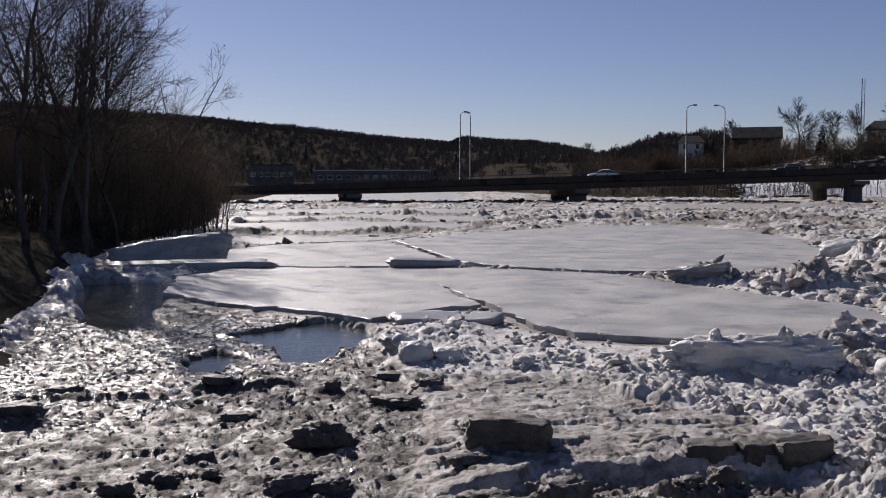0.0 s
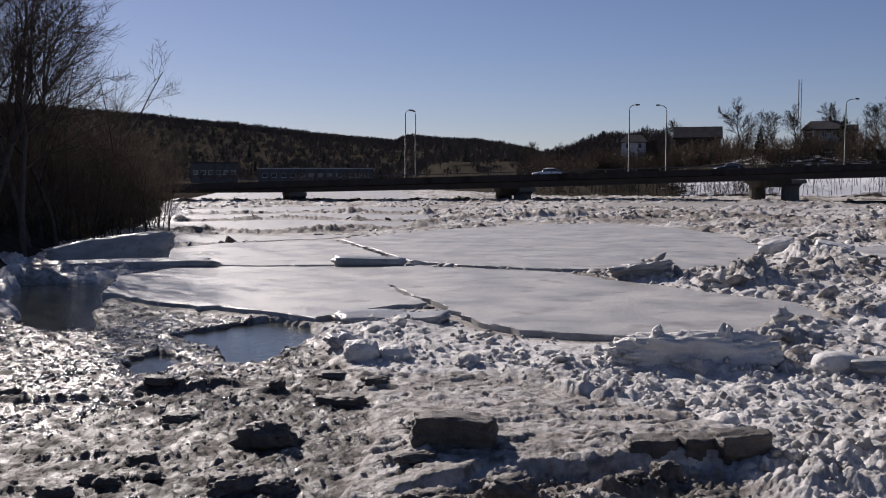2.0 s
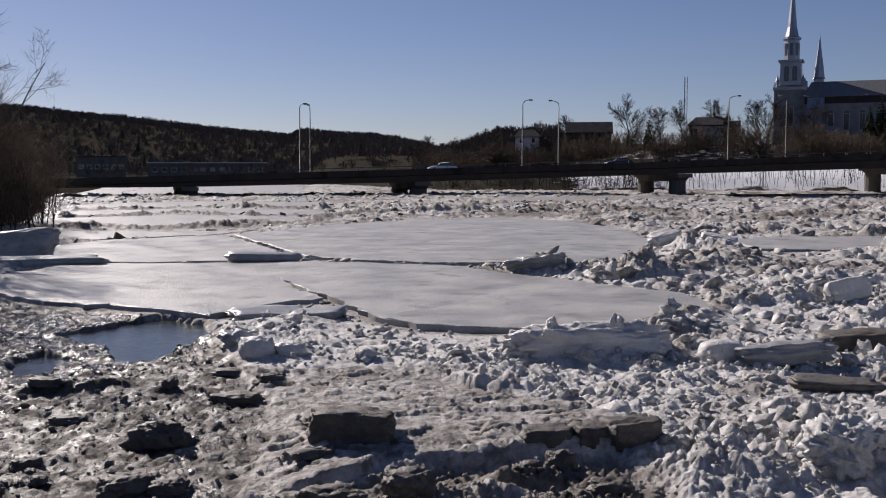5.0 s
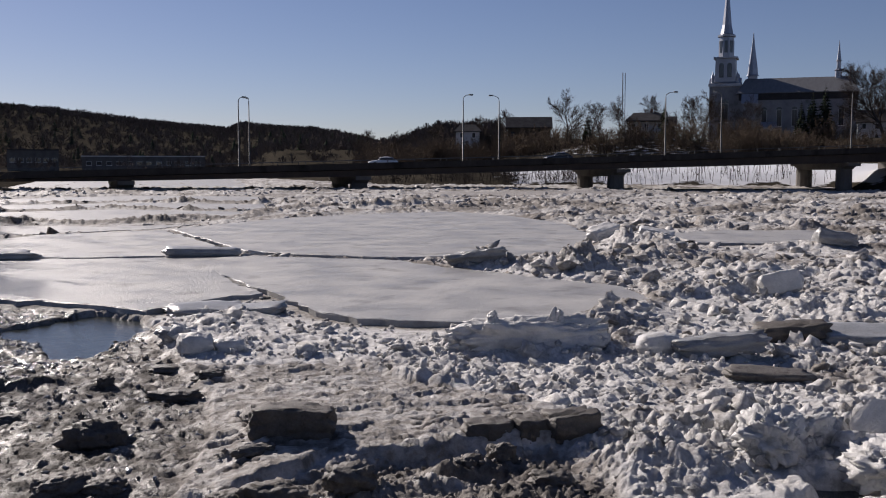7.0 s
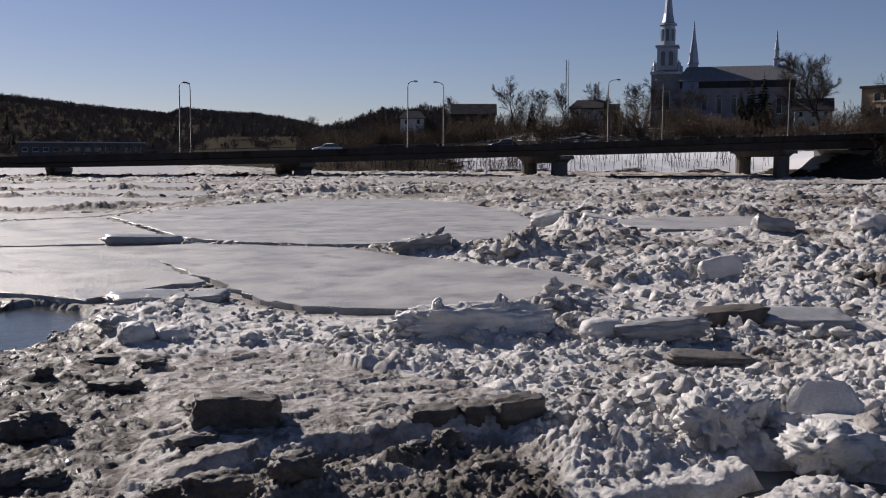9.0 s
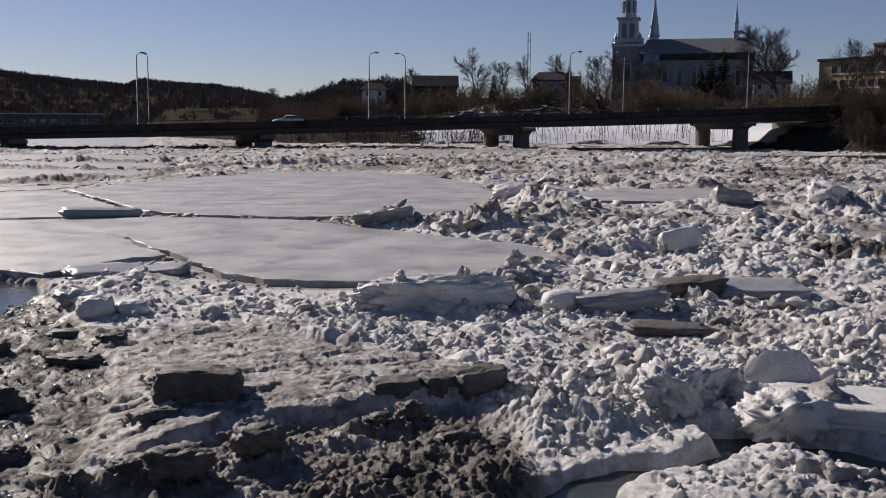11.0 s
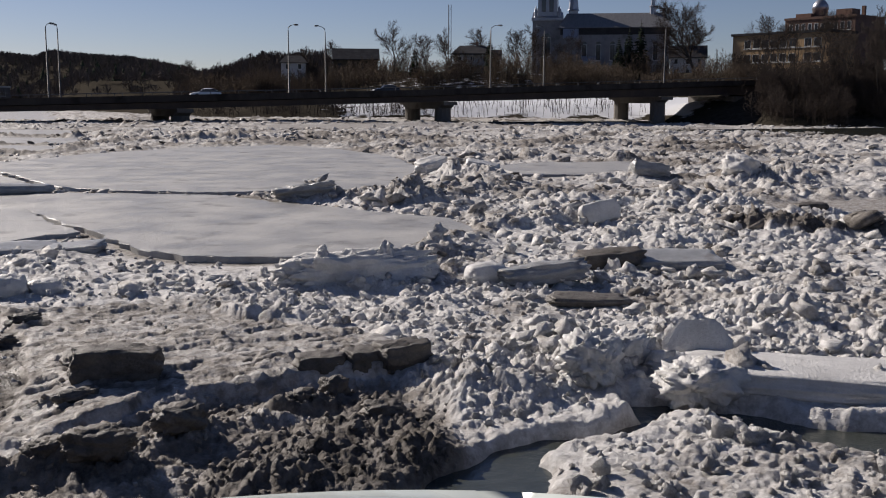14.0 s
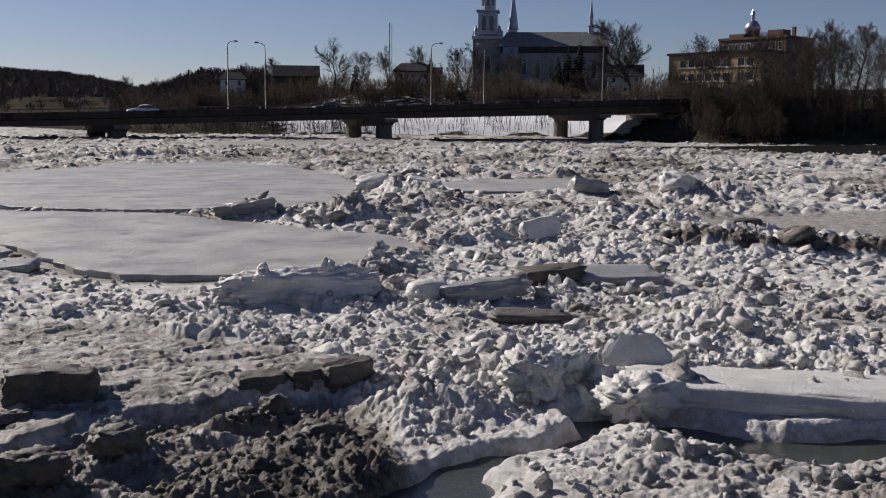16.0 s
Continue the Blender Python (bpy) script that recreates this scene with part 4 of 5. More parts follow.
ice_piece("ice_ridge", (5.2, 16.15, 0.26), (2.3, 0.6, 0.66), 70, CLEAN, "white ice ridge with two pointed crests", "ice ridge", turn=-6, square=0.35, rough=0.2, cuts=24)
for x, y, s in ((4.45, 16.2, 0.2), (5.55, 16.05, 0.27)):
    ice_piece("ice_spike", (x, y, 0.5), (0.2, 0.2, s * 1.9), int(x * 9), CLEAN, "pointed white crest of ice on a ridge", "ice spike", turn=40, tilt=(8, 16), square=0.0, rough=0.3, cuts=12)
ice_piece("ice_lump", (-0.48, 17.1, 0.2), (0.52, 0.42, 0.4), 72, CLEAN, "grey-white ice lump at the edge of slush", "ice lump", square=0.3, rough=0.16)
ice_piece("ice_lump", (0.1, 17.15, 0.16), (0.46, 0.36, 0.26), 73, CLEAN, "grey-white ice lump at the edge of slush", "ice lump", square=0.4, rough=0.16)
ice_piece("ice_slab", (-0.7, 18.3, 0.18), (0.9, 0.5, 0.2), 74, SLAB, "grey ice slab leaning on snow rubble", "ice slab", turn=20, tilt=(4, 12), square=0.7, rough=0.12)


# ---------------------------------------------------------------- loose rubble
def chunk_shapes(count, detail, seed, square, rough):
    out = []
    for i in range(count):
        bm = bmesh.new()
        bmesh.ops.create_icosphere(bm, subdivisions=detail, radius=1.0)
        off = Vector((seed + i * 5.1, i * 2.3, seed * 0.7))
        for v in bm.verts:
            p = v.co
            m = max(abs(p.x), abs(p.y), abs(p.z))
            q = p.lerp(p / m * 0.8, square)
            v.co = q * (1 + rough * noise.fractal(p * 1.6 + off, 1.0, 2.0, 3) + 0.25 * rough * (noise.cell(p * 2.2 + off) - 0.5))
        bm.verts.index_update()
        out.append((np.array([v.co[:] for v in bm.verts]), np.array([[v.index for v in f.verts] for f in bm.faces])))
        bm.free()
    return out


def shards(count, seed):
    """Angular broken pieces with a handful of faces."""
    rng = np.random.default_rng(seed)
    out = []
    for i in range(count):
        bm = bmesh.new()
        for p in rng.uniform(-1, 1, (13, 3)):
            m = np.abs(p).max()
            bm.verts.new(p / m * rng.uniform(0.8, 1.0))
        got = bmesh.ops.convex_hull(bm, input=list(bm.verts))
        bmesh.ops.delete(bm, geom=[g for g in got["geom_interior"] if isinstance(g, bmesh.types.BMVert)], context="VERTS")
        bm.verts.index_update()
        out.append((np.array([v.co[:] for v in bm.verts]), np.array([[v.index for v in f.verts] for f in bm.faces])))
        bm.free()
    return out


def free_spot(x, y, margin=0.15):
    """True where rubble lies: off the floes, pools, slush and sheets."""
    ok = inside(RIVER, x, y) > 0.8
    for outline in list(FLOES.values()) + [SLUSH, SHEET, HEAP, POOL_RIGHT, POOL_LEFT, POOL_MID, POOL_SMALL, PAN, APRON]:
        ok &= inside(outline, x, y) < -margin
    return ok


def scatter(count, r0, r1, seed, power):
    rng = np.random.default_rng(seed)
    a = np.radians(rng.uniform(-26, 51, count))
    r = (r0**power + (r1**power - r0**power) * rng.random(count)) ** (1 / power)
    x, y = r * np.sin(a), r * np.cos(a)
    ok = free_spot(x, y)
    return x[ok], y[ok], rng


def build_rubble():
    far_shapes = shards(24, 3)
    near_shapes = chunk_shapes(14, 2, 9.0, 0.3, 0.85)
    crumb_shapes = chunk_shapes(14, 1, 4.0, 0.25, 0.8)

    def heap(name, x, y, size, shapes, rng, flat, label, dirt_bias, smooth=False, mat=ICE):
        z, dirt_shade, wet = ice_surface(x, y)
        V, F, D = [], [], []
        base = 0
        for i in range(len(x)):
            v, f = shapes[int(rng.integers(len(shapes)))]
            turn = Euler(rng.uniform(-0.5, 0.5, 2).tolist() + [rng.uniform(0, 6.28)]).to_matrix()
            s = np.array([1, rng.uniform(0.55, 0.95), rng.uniform(*flat)]) * size[i]
            V.append((v * s) @ np.array(turn).T + (x[i], y[i], z[i] + 0.3 * s[2]))
            F.append(f + base)
            D.append(np.full(len(v), dirt_shade[i] * 0.8 + dirt_bias * rng.random() ** 3))
            base += len(v)
        D = np.concatenate(D)
        ob = new(name, mesh_from(name, np.concatenate(V), np.concatenate(F), mat, smooth, {"dirt_shade": D, "wet": np.full(len(D), 0.25)}))
        tagged(ob, label, "ice rubble", kind="stuff")

    x, y, rng = scatter(30000, 24, 166, 11, 1.25)
    clump = vnoise(x, y, 7.0, 17, 3) + 0.25 * rng.normal(0, 1, len(x)) > -0.1
    x, y = x[clump], y[clump]
    heap("distant_ice_rubble", x, y, 0.05 + 0.4 * rng.random(len(x)) ** 7, far_shapes, rng, (0.15, 0.5), "grey-white broken ice blocks strewn over the river", 0.3)
    x, y, rng = scatter(6000, 10, 34, 12, 1.4)
    heap("middle_ice_rubble", x, y, 0.02 + 0.1 * rng.random(len(x)) ** 4, crumb_shapes, rng, (0.5, 0.9), "grey-white broken ice and snow lumps", 0.25, True)
    x, y, rng = scatter(1500, 11, 34, 14, 1.4)
    heap("middle_snow_lumps", x, y, 0.07 + 0.16 * rng.random(len(x)) ** 3, near_shapes, rng, (0.45, 0.8), "rounded white and grey lumps of snow and ice", 0.25, True)
    x, y, rng = scatter(500, 12, 40, 15, 1.4)
    heap("middle_ice_shards", x, y, 0.06 + 0.2 * rng.random(len(x)) ** 3, far_shapes, rng, (0.2, 0.5), "angular grey shards of ice among the snow", 0.6)
    # the nearest lumps, one by one
    rubble = tagged(new("snow_rubble"), "loose white snow lumps beside the open water", "snow rubble", kind="stuff")
    meshes = []
    for v, f in near_shapes:
        me = mesh_from("snow_lump", v, f, ICE, True, {"dirt_shade": np.full(len(v), 0.08), "wet": np.full(len(v), 0.15)})
        meshes.append(me)
    x, y, rng = scatter(700, 6.0, 12.5, 19, 1.3)
    z, dirt_shade, wet = ice_surface(x, y)
    for i in range(min(290, len(x))):
        ob = new("snow_lump", meshes[i % len(meshes)])
        ob.parent = rubble
        s = 0.035 + 0.09 * rng.random() ** 3
        ob.matrix_local = Matrix.LocRotScale((x[i], y[i], z[i] + 0.3 * s), Euler(rng.uniform(0, 6.28, 3).tolist()), (s, s * rng.uniform(0.7, 1.0), s * rng.uniform(0.6, 0.95)))
    x, y, rng = scatter(3200, 6.2, 18, 13, 1.3)
    heap("near_snow_lumps", x, y, 0.022 + 0.06 * rng.random(len(x)) ** 3, near_shapes, rng, (0.6, 1.0), "small white snow lumps", 0.25, True)
    rng = np.random.default_rng(6)
    x, y = rng.uniform(-1.4, 4.0, 1500), rng.uniform(7.0, 10.4, 1500)
    ok = inside(HEAP, x, y) > 0.0
    x, y = x[ok], y[ok]
    heap("muddy_rubble", x, y, 0.008 + 0.03 * rng.random(len(x)) ** 3, near_shapes, rng, (0.5, 0.9), "brown muddy crumbs and lumps in a soiled heap", 0.35, True)
    # wet flakes that catch the sun in the melting slush
    rng = np.random.default_rng(8)
    x, y = rng.uniform(-11, 0, 15000), 8.5 + 18.5 * rng.random(15000) ** 1.2
    deep = np.maximum.reduce([inside(p, x, y) for p in (POOL_LEFT, POOL_MID, POOL_SMALL)])
    ok = (inside(SLUSH, x, y) > 0.05) & (deep < 0.25) & (rng.random(len(x)) < 0.25 + 0.75 * step(inside(FILM, x, y), -0.5, 0.3))
    x, y = x[ok], y[ok]
    heap("wet_ice_flakes", x, y, 0.012 + 0.04 * rng.random(len(x)) ** 2, far_shapes, rng, (0.2, 0.45), "small wet flakes of ice glinting in the slush", 0.0, False, FLAKE)
    # dirt crumbs and grit on the sheet and slush
    rng = np.random.default_rng(5)
    x, y = rng.uniform(-6.5, 4.6, 700), rng.uniform(8.2, 19, 700)
    ok = np.maximum(inside(SLUSH, x, y), inside(SHEET, x, y)) > 0.05
    x, y = x[ok], y[ok]
    heap("ice_crumbs", x, y, 0.015 + 0.05 * rng.random(len(x)) ** 4, near_shapes, rng, (0.4, 0.8), "dirty crumbs of ice on the wet sheet", 0.2, True)


build_rubble()

ice_piece("ice_slab", (-0.3, 22.5, 0.06), (1.7, 1.0, 0.2), 81, SLAB, "thin grey ice slab broken from the large floe", "ice slab", turn=12, tilt=(4, 2), square=0.8, rough=0.1)
ice_piece("ice_slab", (0.7, 22.2, 0.08), (1.2, 0.8, 0.18), 82, SLAB, "thin grey ice slab broken from the large floe", "ice slab", turn=-18, tilt=(3, -5), square=0.8, rough=0.1)


# ---------------------------------------------------------------- buildings
def land(x, y):
    z, s = ground_z(np.array([float(x)]), np.array([float(y)]))
    return float(z[0])


def gable(x0, x1, y0, y1, z0, rise, over=0.4, hip=0.0):
    """A ridged roof along x with eaves; hip draws the ridge's ends in."""
    bm = bmesh.new()
    x0, x1, y0, y1 = x0 - over, x1 + over, y0 - over, y1 + over
    m = (y0 + y1) / 2
    lo = [bm.verts.new(p) for p in ((x0, y0, z0), (x1, y0, z0), (x1, y1, z0), (x0, y1, z0))]
    low = [bm.verts.new(p) for p in ((x0, y0, z0 - 0.18), (x1, y0, z0 - 0.18), (x1, y1, z0 - 0.18), (x0, y1, z0 - 0.18))]
    a, c = bm.verts.new((x0 + hip, m, z0 + rise)), bm.verts.new((x1 - hip, m, z0 + rise))
    for q in ((lo[0], lo[1], c, a), (lo[2], lo[3], a, c), (lo[1], lo[2], c), (lo[3], lo[0], a), tuple(low[::-1])):
        bm.faces.new(q)
    for i in range(4):
        bm.faces.new((low[i], low[(i + 1) % 4], lo[(i + 1) % 4], lo[i]))
    return bm


def window(parent, x, z, w, h, y, frame_mat=TRIM, bars=1, arch=False):
    """A window in a wall that faces local -y: frame, sill and panes."""
    t = 0.09
    win = part("window", boxes((x, x + w, y - 0.06, y + 0.02, z, z + t), (x, x + w, y - 0.06, y + 0.02, z + h - t, z + h), (x, x + t, y - 0.06, y + 0.02, z + t, z + h - t), (x + w - t, x + w, y - 0.06, y + 0.02, z + t, z + h - t)), frame_mat, parent)
    n = bars + 1
    for i in range(n):
        a = x + t + (w - 2 * t) * i / n
        part("pane", boxes((a + 0.02, a + (w - 2 * t) / n - 0.02, y - 0.02, y + 0.01, z + t, z + h - t)), GLASS, win)
    part("sill", boxes((x - 0.06, x + w + 0.06, y - 0.16, y, z - 0.1, z)), frame_mat, win)
    if arch:
        bm = bmesh.new()
        k = 8
        ring = [bm.verts.new((x + w / 2 + w / 2 * math.cos(math.pi * i / k), y - 0.05, z + h + w / 2 * math.sin(math.pi * i / k))) for i in range(k + 1)]
        bm.faces.new(ring)
        part("arch_pane", bm, GLASS, win)


def build_church():
    c = thing("church", (142.6, 263.9, 10.2), "grey stone church with tin-covered spires and roof", "church", turn=-32.3)
    tower = part("tower", boxes((-4, 4, -4, 4, -3, 16.2)), STONE, c, "square stone bell tower")
    part("cornice", boxes((-4.5, 4.5, -4.5, 4.5, 16.2, 17.0)), TIN, tower)
    part("pediment", gable(-4.3, 4.3, -4.3, 4.3, 17.0, 1.9, 0.1), TIN, tower)
    for x in (-4.2, 3.6):
        part("pilaster", boxes((x, x + 0.6, -4.25, -3.9, -3, 16.1)), STONE, tower)
    window(tower, -1.1, 6.0, 2.2, 5.5, -4.0, arch=True)
    part("belfry", boxes((-2.9, 2.9, -2.9, 2.9, 17.0, 24.2, 0.15)), TIN, tower)
    for x in (-1.7, 0.5):
        window(tower, x, 19.0, 1.2, 3.4, -2.88, SLATE, 0, True)
    part("belfry_cornice", boxes((-3.3, 3.3, -3.3, 3.3, 24.2, 24.7)), TIN, tower)
    for x in (-3.4, 3.4):
        for y in (-3.4, 3.4):
            part("pinnacle", rings(((0.4, 16.9), (0.4, 18.6), (0.55, 18.7), (0.02, 20.6)), 6, (x, y)), TIN, tower)
    part("lantern", rings(((2.3, 24.7), (2.1, 30.4), (2.6, 30.6), (2.6, 31.0), (1.9, 31.4)), 8, turn=0.39), TIN, tower)
    for i in range(8):
        a = 0.785 * i
        ob = part("lantern_opening", boxes((-0.42, 0.42, -0.06, 0.06, 26.0, 29.4)), GLASS, tower)
        ob.matrix_local = pose(2.06 * math.cos(a), 2.06 * math.sin(a), 0, 0, 0, math.degrees(a) + 90)
    part("spire", rings(((1.9, 31.4), (1.35, 34.0), (0.75, 40.0), (0.12, 47.4)), 8, turn=0.39), TIN, tower)
    part("cross", boxes((-0.06, 0.06, -0.06, 0.06, 47.2, 49.6), (-0.6, 0.6, -0.06, 0.06, 48.6, 48.8)), GALVANISED, tower)
    nave = part("nave", boxes((4, 35, -7.5, 7.5, -3, 13.6)), STONE, c, "long stone nave")
    part("roof", gable(4, 35, -7.5, 7.5, 13.9, 4.6, 0.5, 2.0), DULLTIN, c, "dull grey tin roof")
    # dark band round the top of the nave walls
    part("eaves_band", boxes((4.1, 35.2, -7.62, 7.62, 11.9, 13.72)), SLATE, c, "dark band under the eaves")
    for i in range(7):
        window(nave, 6.2 + 4.0 * i, 4.6, 1.5, 4.6, -7.5, arch=True)
        if i:
            part("buttress", boxes((4.6 + 4.0 * i, 5.2 + 4.0 * i, -7.95, -7.5, -3, 10.8)), STONE, nave)
    aisle = part("transept", boxes((5.2, 9.0, -9.0, -7.52, -3, 11.0)), STONE, c)
    part("transept_roof", gable(5.2, 9.0, -9.0, -7.4, 11.0, 2.6, 0.3), TIN, aisle)
    turret = part("turret", boxes((6.0, 8.6, 0.2, 2.8, 16, 19.4)), TIN, c, "slim tin turret")
    part("turret_spire", rings(((1.75, 19.4), (1.5, 19.8), (1.2, 22.5), (0.5, 27.5), (0.05, 31.8)), 8, (7.3, 1.5)), TIN, turret)
    fl = part("fleche", rings(((0.95, 17.4), (0.9, 20.0), (1.2, 20.2), (0.7, 20.6)), 8, (30.2, 0)), TIN, c, "small tin ridge spire")
    part("fleche_lantern", rings(((0.6, 20.6), (0.55, 22.6), (0.85, 22.8), (0.6, 23.1)), 8, (30.2, 0)), TIN, fl)
    part("fleche_spire", rings(((0.6, 23.1), (0.3, 25.5), (0.04, 28.4)), 8, (30.2, 0)), TIN, fl)
    porch = part("porch", boxes((10.6, 14.2, -10.2, -7.6, -3, 4.4)), SIDING, c, "small pale side porch")
    part("porch_roof", gable(10.6, 14.2, -10.2, -7.6, 4.4, 1.4, 0.25), TIN, porch)


build_church()


def build_school():
    s = thing("school", (168.0, 211.3, 8.6), "three-storey tan brick school with rows of windows", "school", turn=-72.5)
    wall = part("wall", boxes((0, 26.5, 0, 12, -2, 11.2)), BRICK, s, "sunlit tan brick wall")
    part("roof_edge", boxes((-0.4, 26.9, -0.4, 12.4, 11.2, 11.8)), SLATE, s)
    for row, z in enumerate((1.0, 4.5, 8.0)):
        for i in range(8):
            x = 3.4 + 2.5 * i + (1.6 if i > 5 else 0)
            window(wall, x, z, 1.95, 2.0, 0.0, bars=1)
        part("sill_band", boxes((3.2, 25.2, -0.14, 0.0, z - 0.3, z - 0.12)), TRIM, wall)
    old = part("old_wing", boxes((7, 26, 12.5, 27, -2, 15.4)), REDBRICK, s, "older dark brick wing")
    part("parapet", boxes((6.8, 26.2, 12.3, 27.2, 15.4, 16.0)), REDBRICK, old)
    for x in (9.0, 20.0):
        part("roof_block", boxes((x, x + 4.2, 14, 18, 16.0, 16.6 + 0.05 * x)), REDBRICK, old)
    for i in range(10):
        window(old, 8.2 + 1.75 * i, 12.4, 1.0, 2.0, 12.5, bars=0)
    for x in (11.0, 23.5):
        part("chimney", boxes((x, x + 0.8, 20, 20.8, 16, 18.6)), REDBRICK, old)
    dome = part("dome", rings(((1.9, 16.0), (1.9, 18.0), (2.1, 18.1), (1.9, 19.2), (1.2, 20.2), (0.55, 20.6)), 12, (14, 17)), TIN, old, "silver dome", smooth=True)
    part("dome_lantern", rings(((0.5, 20.5), (0.5, 22.0), (0.65, 22.1), (0.04, 23.6)), 8, (14, 17)), TIN, dome)


build_school()


def house(at, turn, w, d, h, rise, wall_mat, roof_mat, label, storeys=2, hip=0.0, porch=False):
    o = thing("house", at, label, "house", "houses on the hill", turn=turn)
    wall = part("wall", boxes((0, w, 0, d, -3, h)), wall_mat, o)
    part("roof", gable(0, w, 0, d, h, rise, 0.5, hip), roof_mat, o)
    n = max(2, int(w / 2.6))
    for s in range(storeys):
        for i in range(n):
            window(wall, (i + 0.5) * w / n - 0.5, 0.9 + s * 2.7, 1.0, 1.4, 0.0, SLATE if wall_mat == EARTH else TRIM, bars=0)
    if storeys > 1:
        part("chimney", boxes((w * 0.6, w * 0.6 + 0.7, d * 0.5, d * 0.5 + 0.7, h, h + rise + 1.0)), REDBRICK, o)
    if porch:
        for s in range(storeys):
            bal = part("balcony", boxes((-0.4, w + 0.4, -2.0, -0.01, s * 2.8 - 0.1, s * 2.8 + 0.08)), TRIM, o)
            part("balcony_rail", boxes((-0.4, w + 0.4, -2.0, -1.93, s * 2.8 + 0.9, s * 2.8 + 1.0)), TRIM, bal)
            for i in range(5):
                x = -0.3 + (w + 0.5) * i / 4
                part("balcony_post", boxes((x, x + 0.14, -2.0, -1.86, s * 2.8 + 0.08, s * 2.8 + 2.7)), TRIM, bal)
        part("porch_roof", boxes((-0.6, w + 0.6, -2.2, 0, storeys * 2.8 - 0.12, storeys * 2.8 + 0.05)), roof_mat, o)


house((73.0, 249.6, 10.4), -17, 11.2, 9, 3.4, 2.9, EARTH, SLATE, "dark wooden bungalow with a broad dark roof", 1)
house((60.0, 253.0, 10.2), -14, 6.2, 7, 2.6, 1.9, SIDING, SLATE, "small pale house under a dark hipped roof", 1, 1.6)
house((102.0, 239.4, 9.6), -24, 9.6, 9, 5.8, 2.2, SIDING, SLATE, "pale two-storey house with white balconies", 2, 2.0, True)
house((156.5, 222.0, 9.4), -35, 9.0, 8, 5.4, 3.2, SIDING, SLATE, "grey house between the church and the school", 2)
house((118.0, 268.0, 10.2), -26, 10.0, 8, 5.2, 2.8, SIDING, SLATE, "pale house behind bare trees", 2)
shed = thing("warehouse", (-77.0, 393.0, 3.2), "long pale flat-roofed commercial building", "building", turn=9)
wall = part("wall", boxes((0, 18, 0, 14, -3, 6.6)), CONCRETE, shed)
part("roof_edge", boxes((-0.2, 18.2, -0.2, 14.2, 6.6, 7.0)), SLATE, shed)
for i in range(6):
    window(wall, 1.0 + 2.9 * i, 2.2, 1.8, 1.6, 0.0, bars=1)
shed = thing("warehouse", (-52.0, 402.0, 3.0), "low grey flat-roofed commercial building", "building", turn=4)
wall = part("wall", boxes((0, 46, 0, 14, -3, 4.6)), CONCRETE, shed)
part("roof_edge", boxes((-0.2, 46.2, -0.2, 14.2, 4.6, 5.0)), SIDING, shed)
for i in range(12):
    window(wall, 1.6 + 3.7 * i, 1.2, 2.0, 1.6, 0.0, bars=1)


def build_mast():
    m = thing("radio_mast", (108.6, 258.0, 10.0), "thin steel lattice radio mast", "mast")
    for x, y in ((-0.4, -0.3), (0.4, -0.3), (0, 0.45)):
        part("mast_leg", boxes((x - 0.05, x + 0.05, y - 0.05, y + 0.05, 0, 19.4)), GALVANISED, m)
    for i in range(12):
        z = 0.6 + 1.55 * i
        part("brace", tubes([([(-0.4, -0.3, z), (0.4, -0.3, z + 0.75), (0, 0.45, z + 1.1), (-0.4, -0.3, z + 1.5)], (0.03,) * 4)], 4), GALVANISED, m)


build_mast()


# ---------------------------------------------------------------- trees
def limbs(seed, height, spread, levels=3, fan=8, trunk=0.14, lean=0.0, low=0.28, droop=0.0, thin=0.009):
    """Lines of a bare tree: trunk first, then limbs and twigs."""
    rng = np.random.default_rng(seed)
    first, rest = [], []

    def branch(start, way, length, radius, level):
        n = 6 if level == levels else 4
        pts, rad = [start], [radius]
        p, w = start, way
        for i in range(n):
            w = w + rng.normal(0, 0.13, 3) + np.array([0, 0, 0.06 - droop])
            w = w / np.linalg.norm(w)
            p = p + w * length / n
            pts.append(p)
            rad.append(radius * (1 - 0.8 * (i + 1) / n))
        (first if level == levels else rest).append((np.array(pts), rad))
        if level == 0:
            return
        count = fan if level == levels else max(4, fan - 2)
        for k in range(count):
            f = low + (1 - low) * (k + rng.random()) / count if level == levels else 0.2 + 0.8 * (k + rng.random()) / count
            i = min(n - 1, int(f * n))
            q = pts[i] + (pts[i + 1] - pts[i]) * (f * n - i)
            along = pts[i + 1] - pts[i]
            along = along / np.linalg.norm(along)
            side = np.cross(along, rng.normal(0, 1, 3))
            side = side / (np.linalg.norm(side) + 1e-9)
            a = rng.uniform(0.45, 0.95)
            d = along * math.cos(a) + side * math.sin(a)
            size = length * (0.62 - 0.3 * f) * rng.uniform(0.75, 1.25) * (spread if level == levels else 1)
            branch(q, d, max(size, 0.12), max(rad[i] * 0.5, thin), level - 1)

    branch(np.zeros(3), np.array([lean, 0, 1.0]), height * 0.92, trunk, levels)
    return first, rest


def bare_tree(seed, height, spread, **kw):
    first, rest = limbs(seed, height, spread, **kw)
    return tubes(first, 7), tubes(rest, 3)


TREE_MESHES = {}


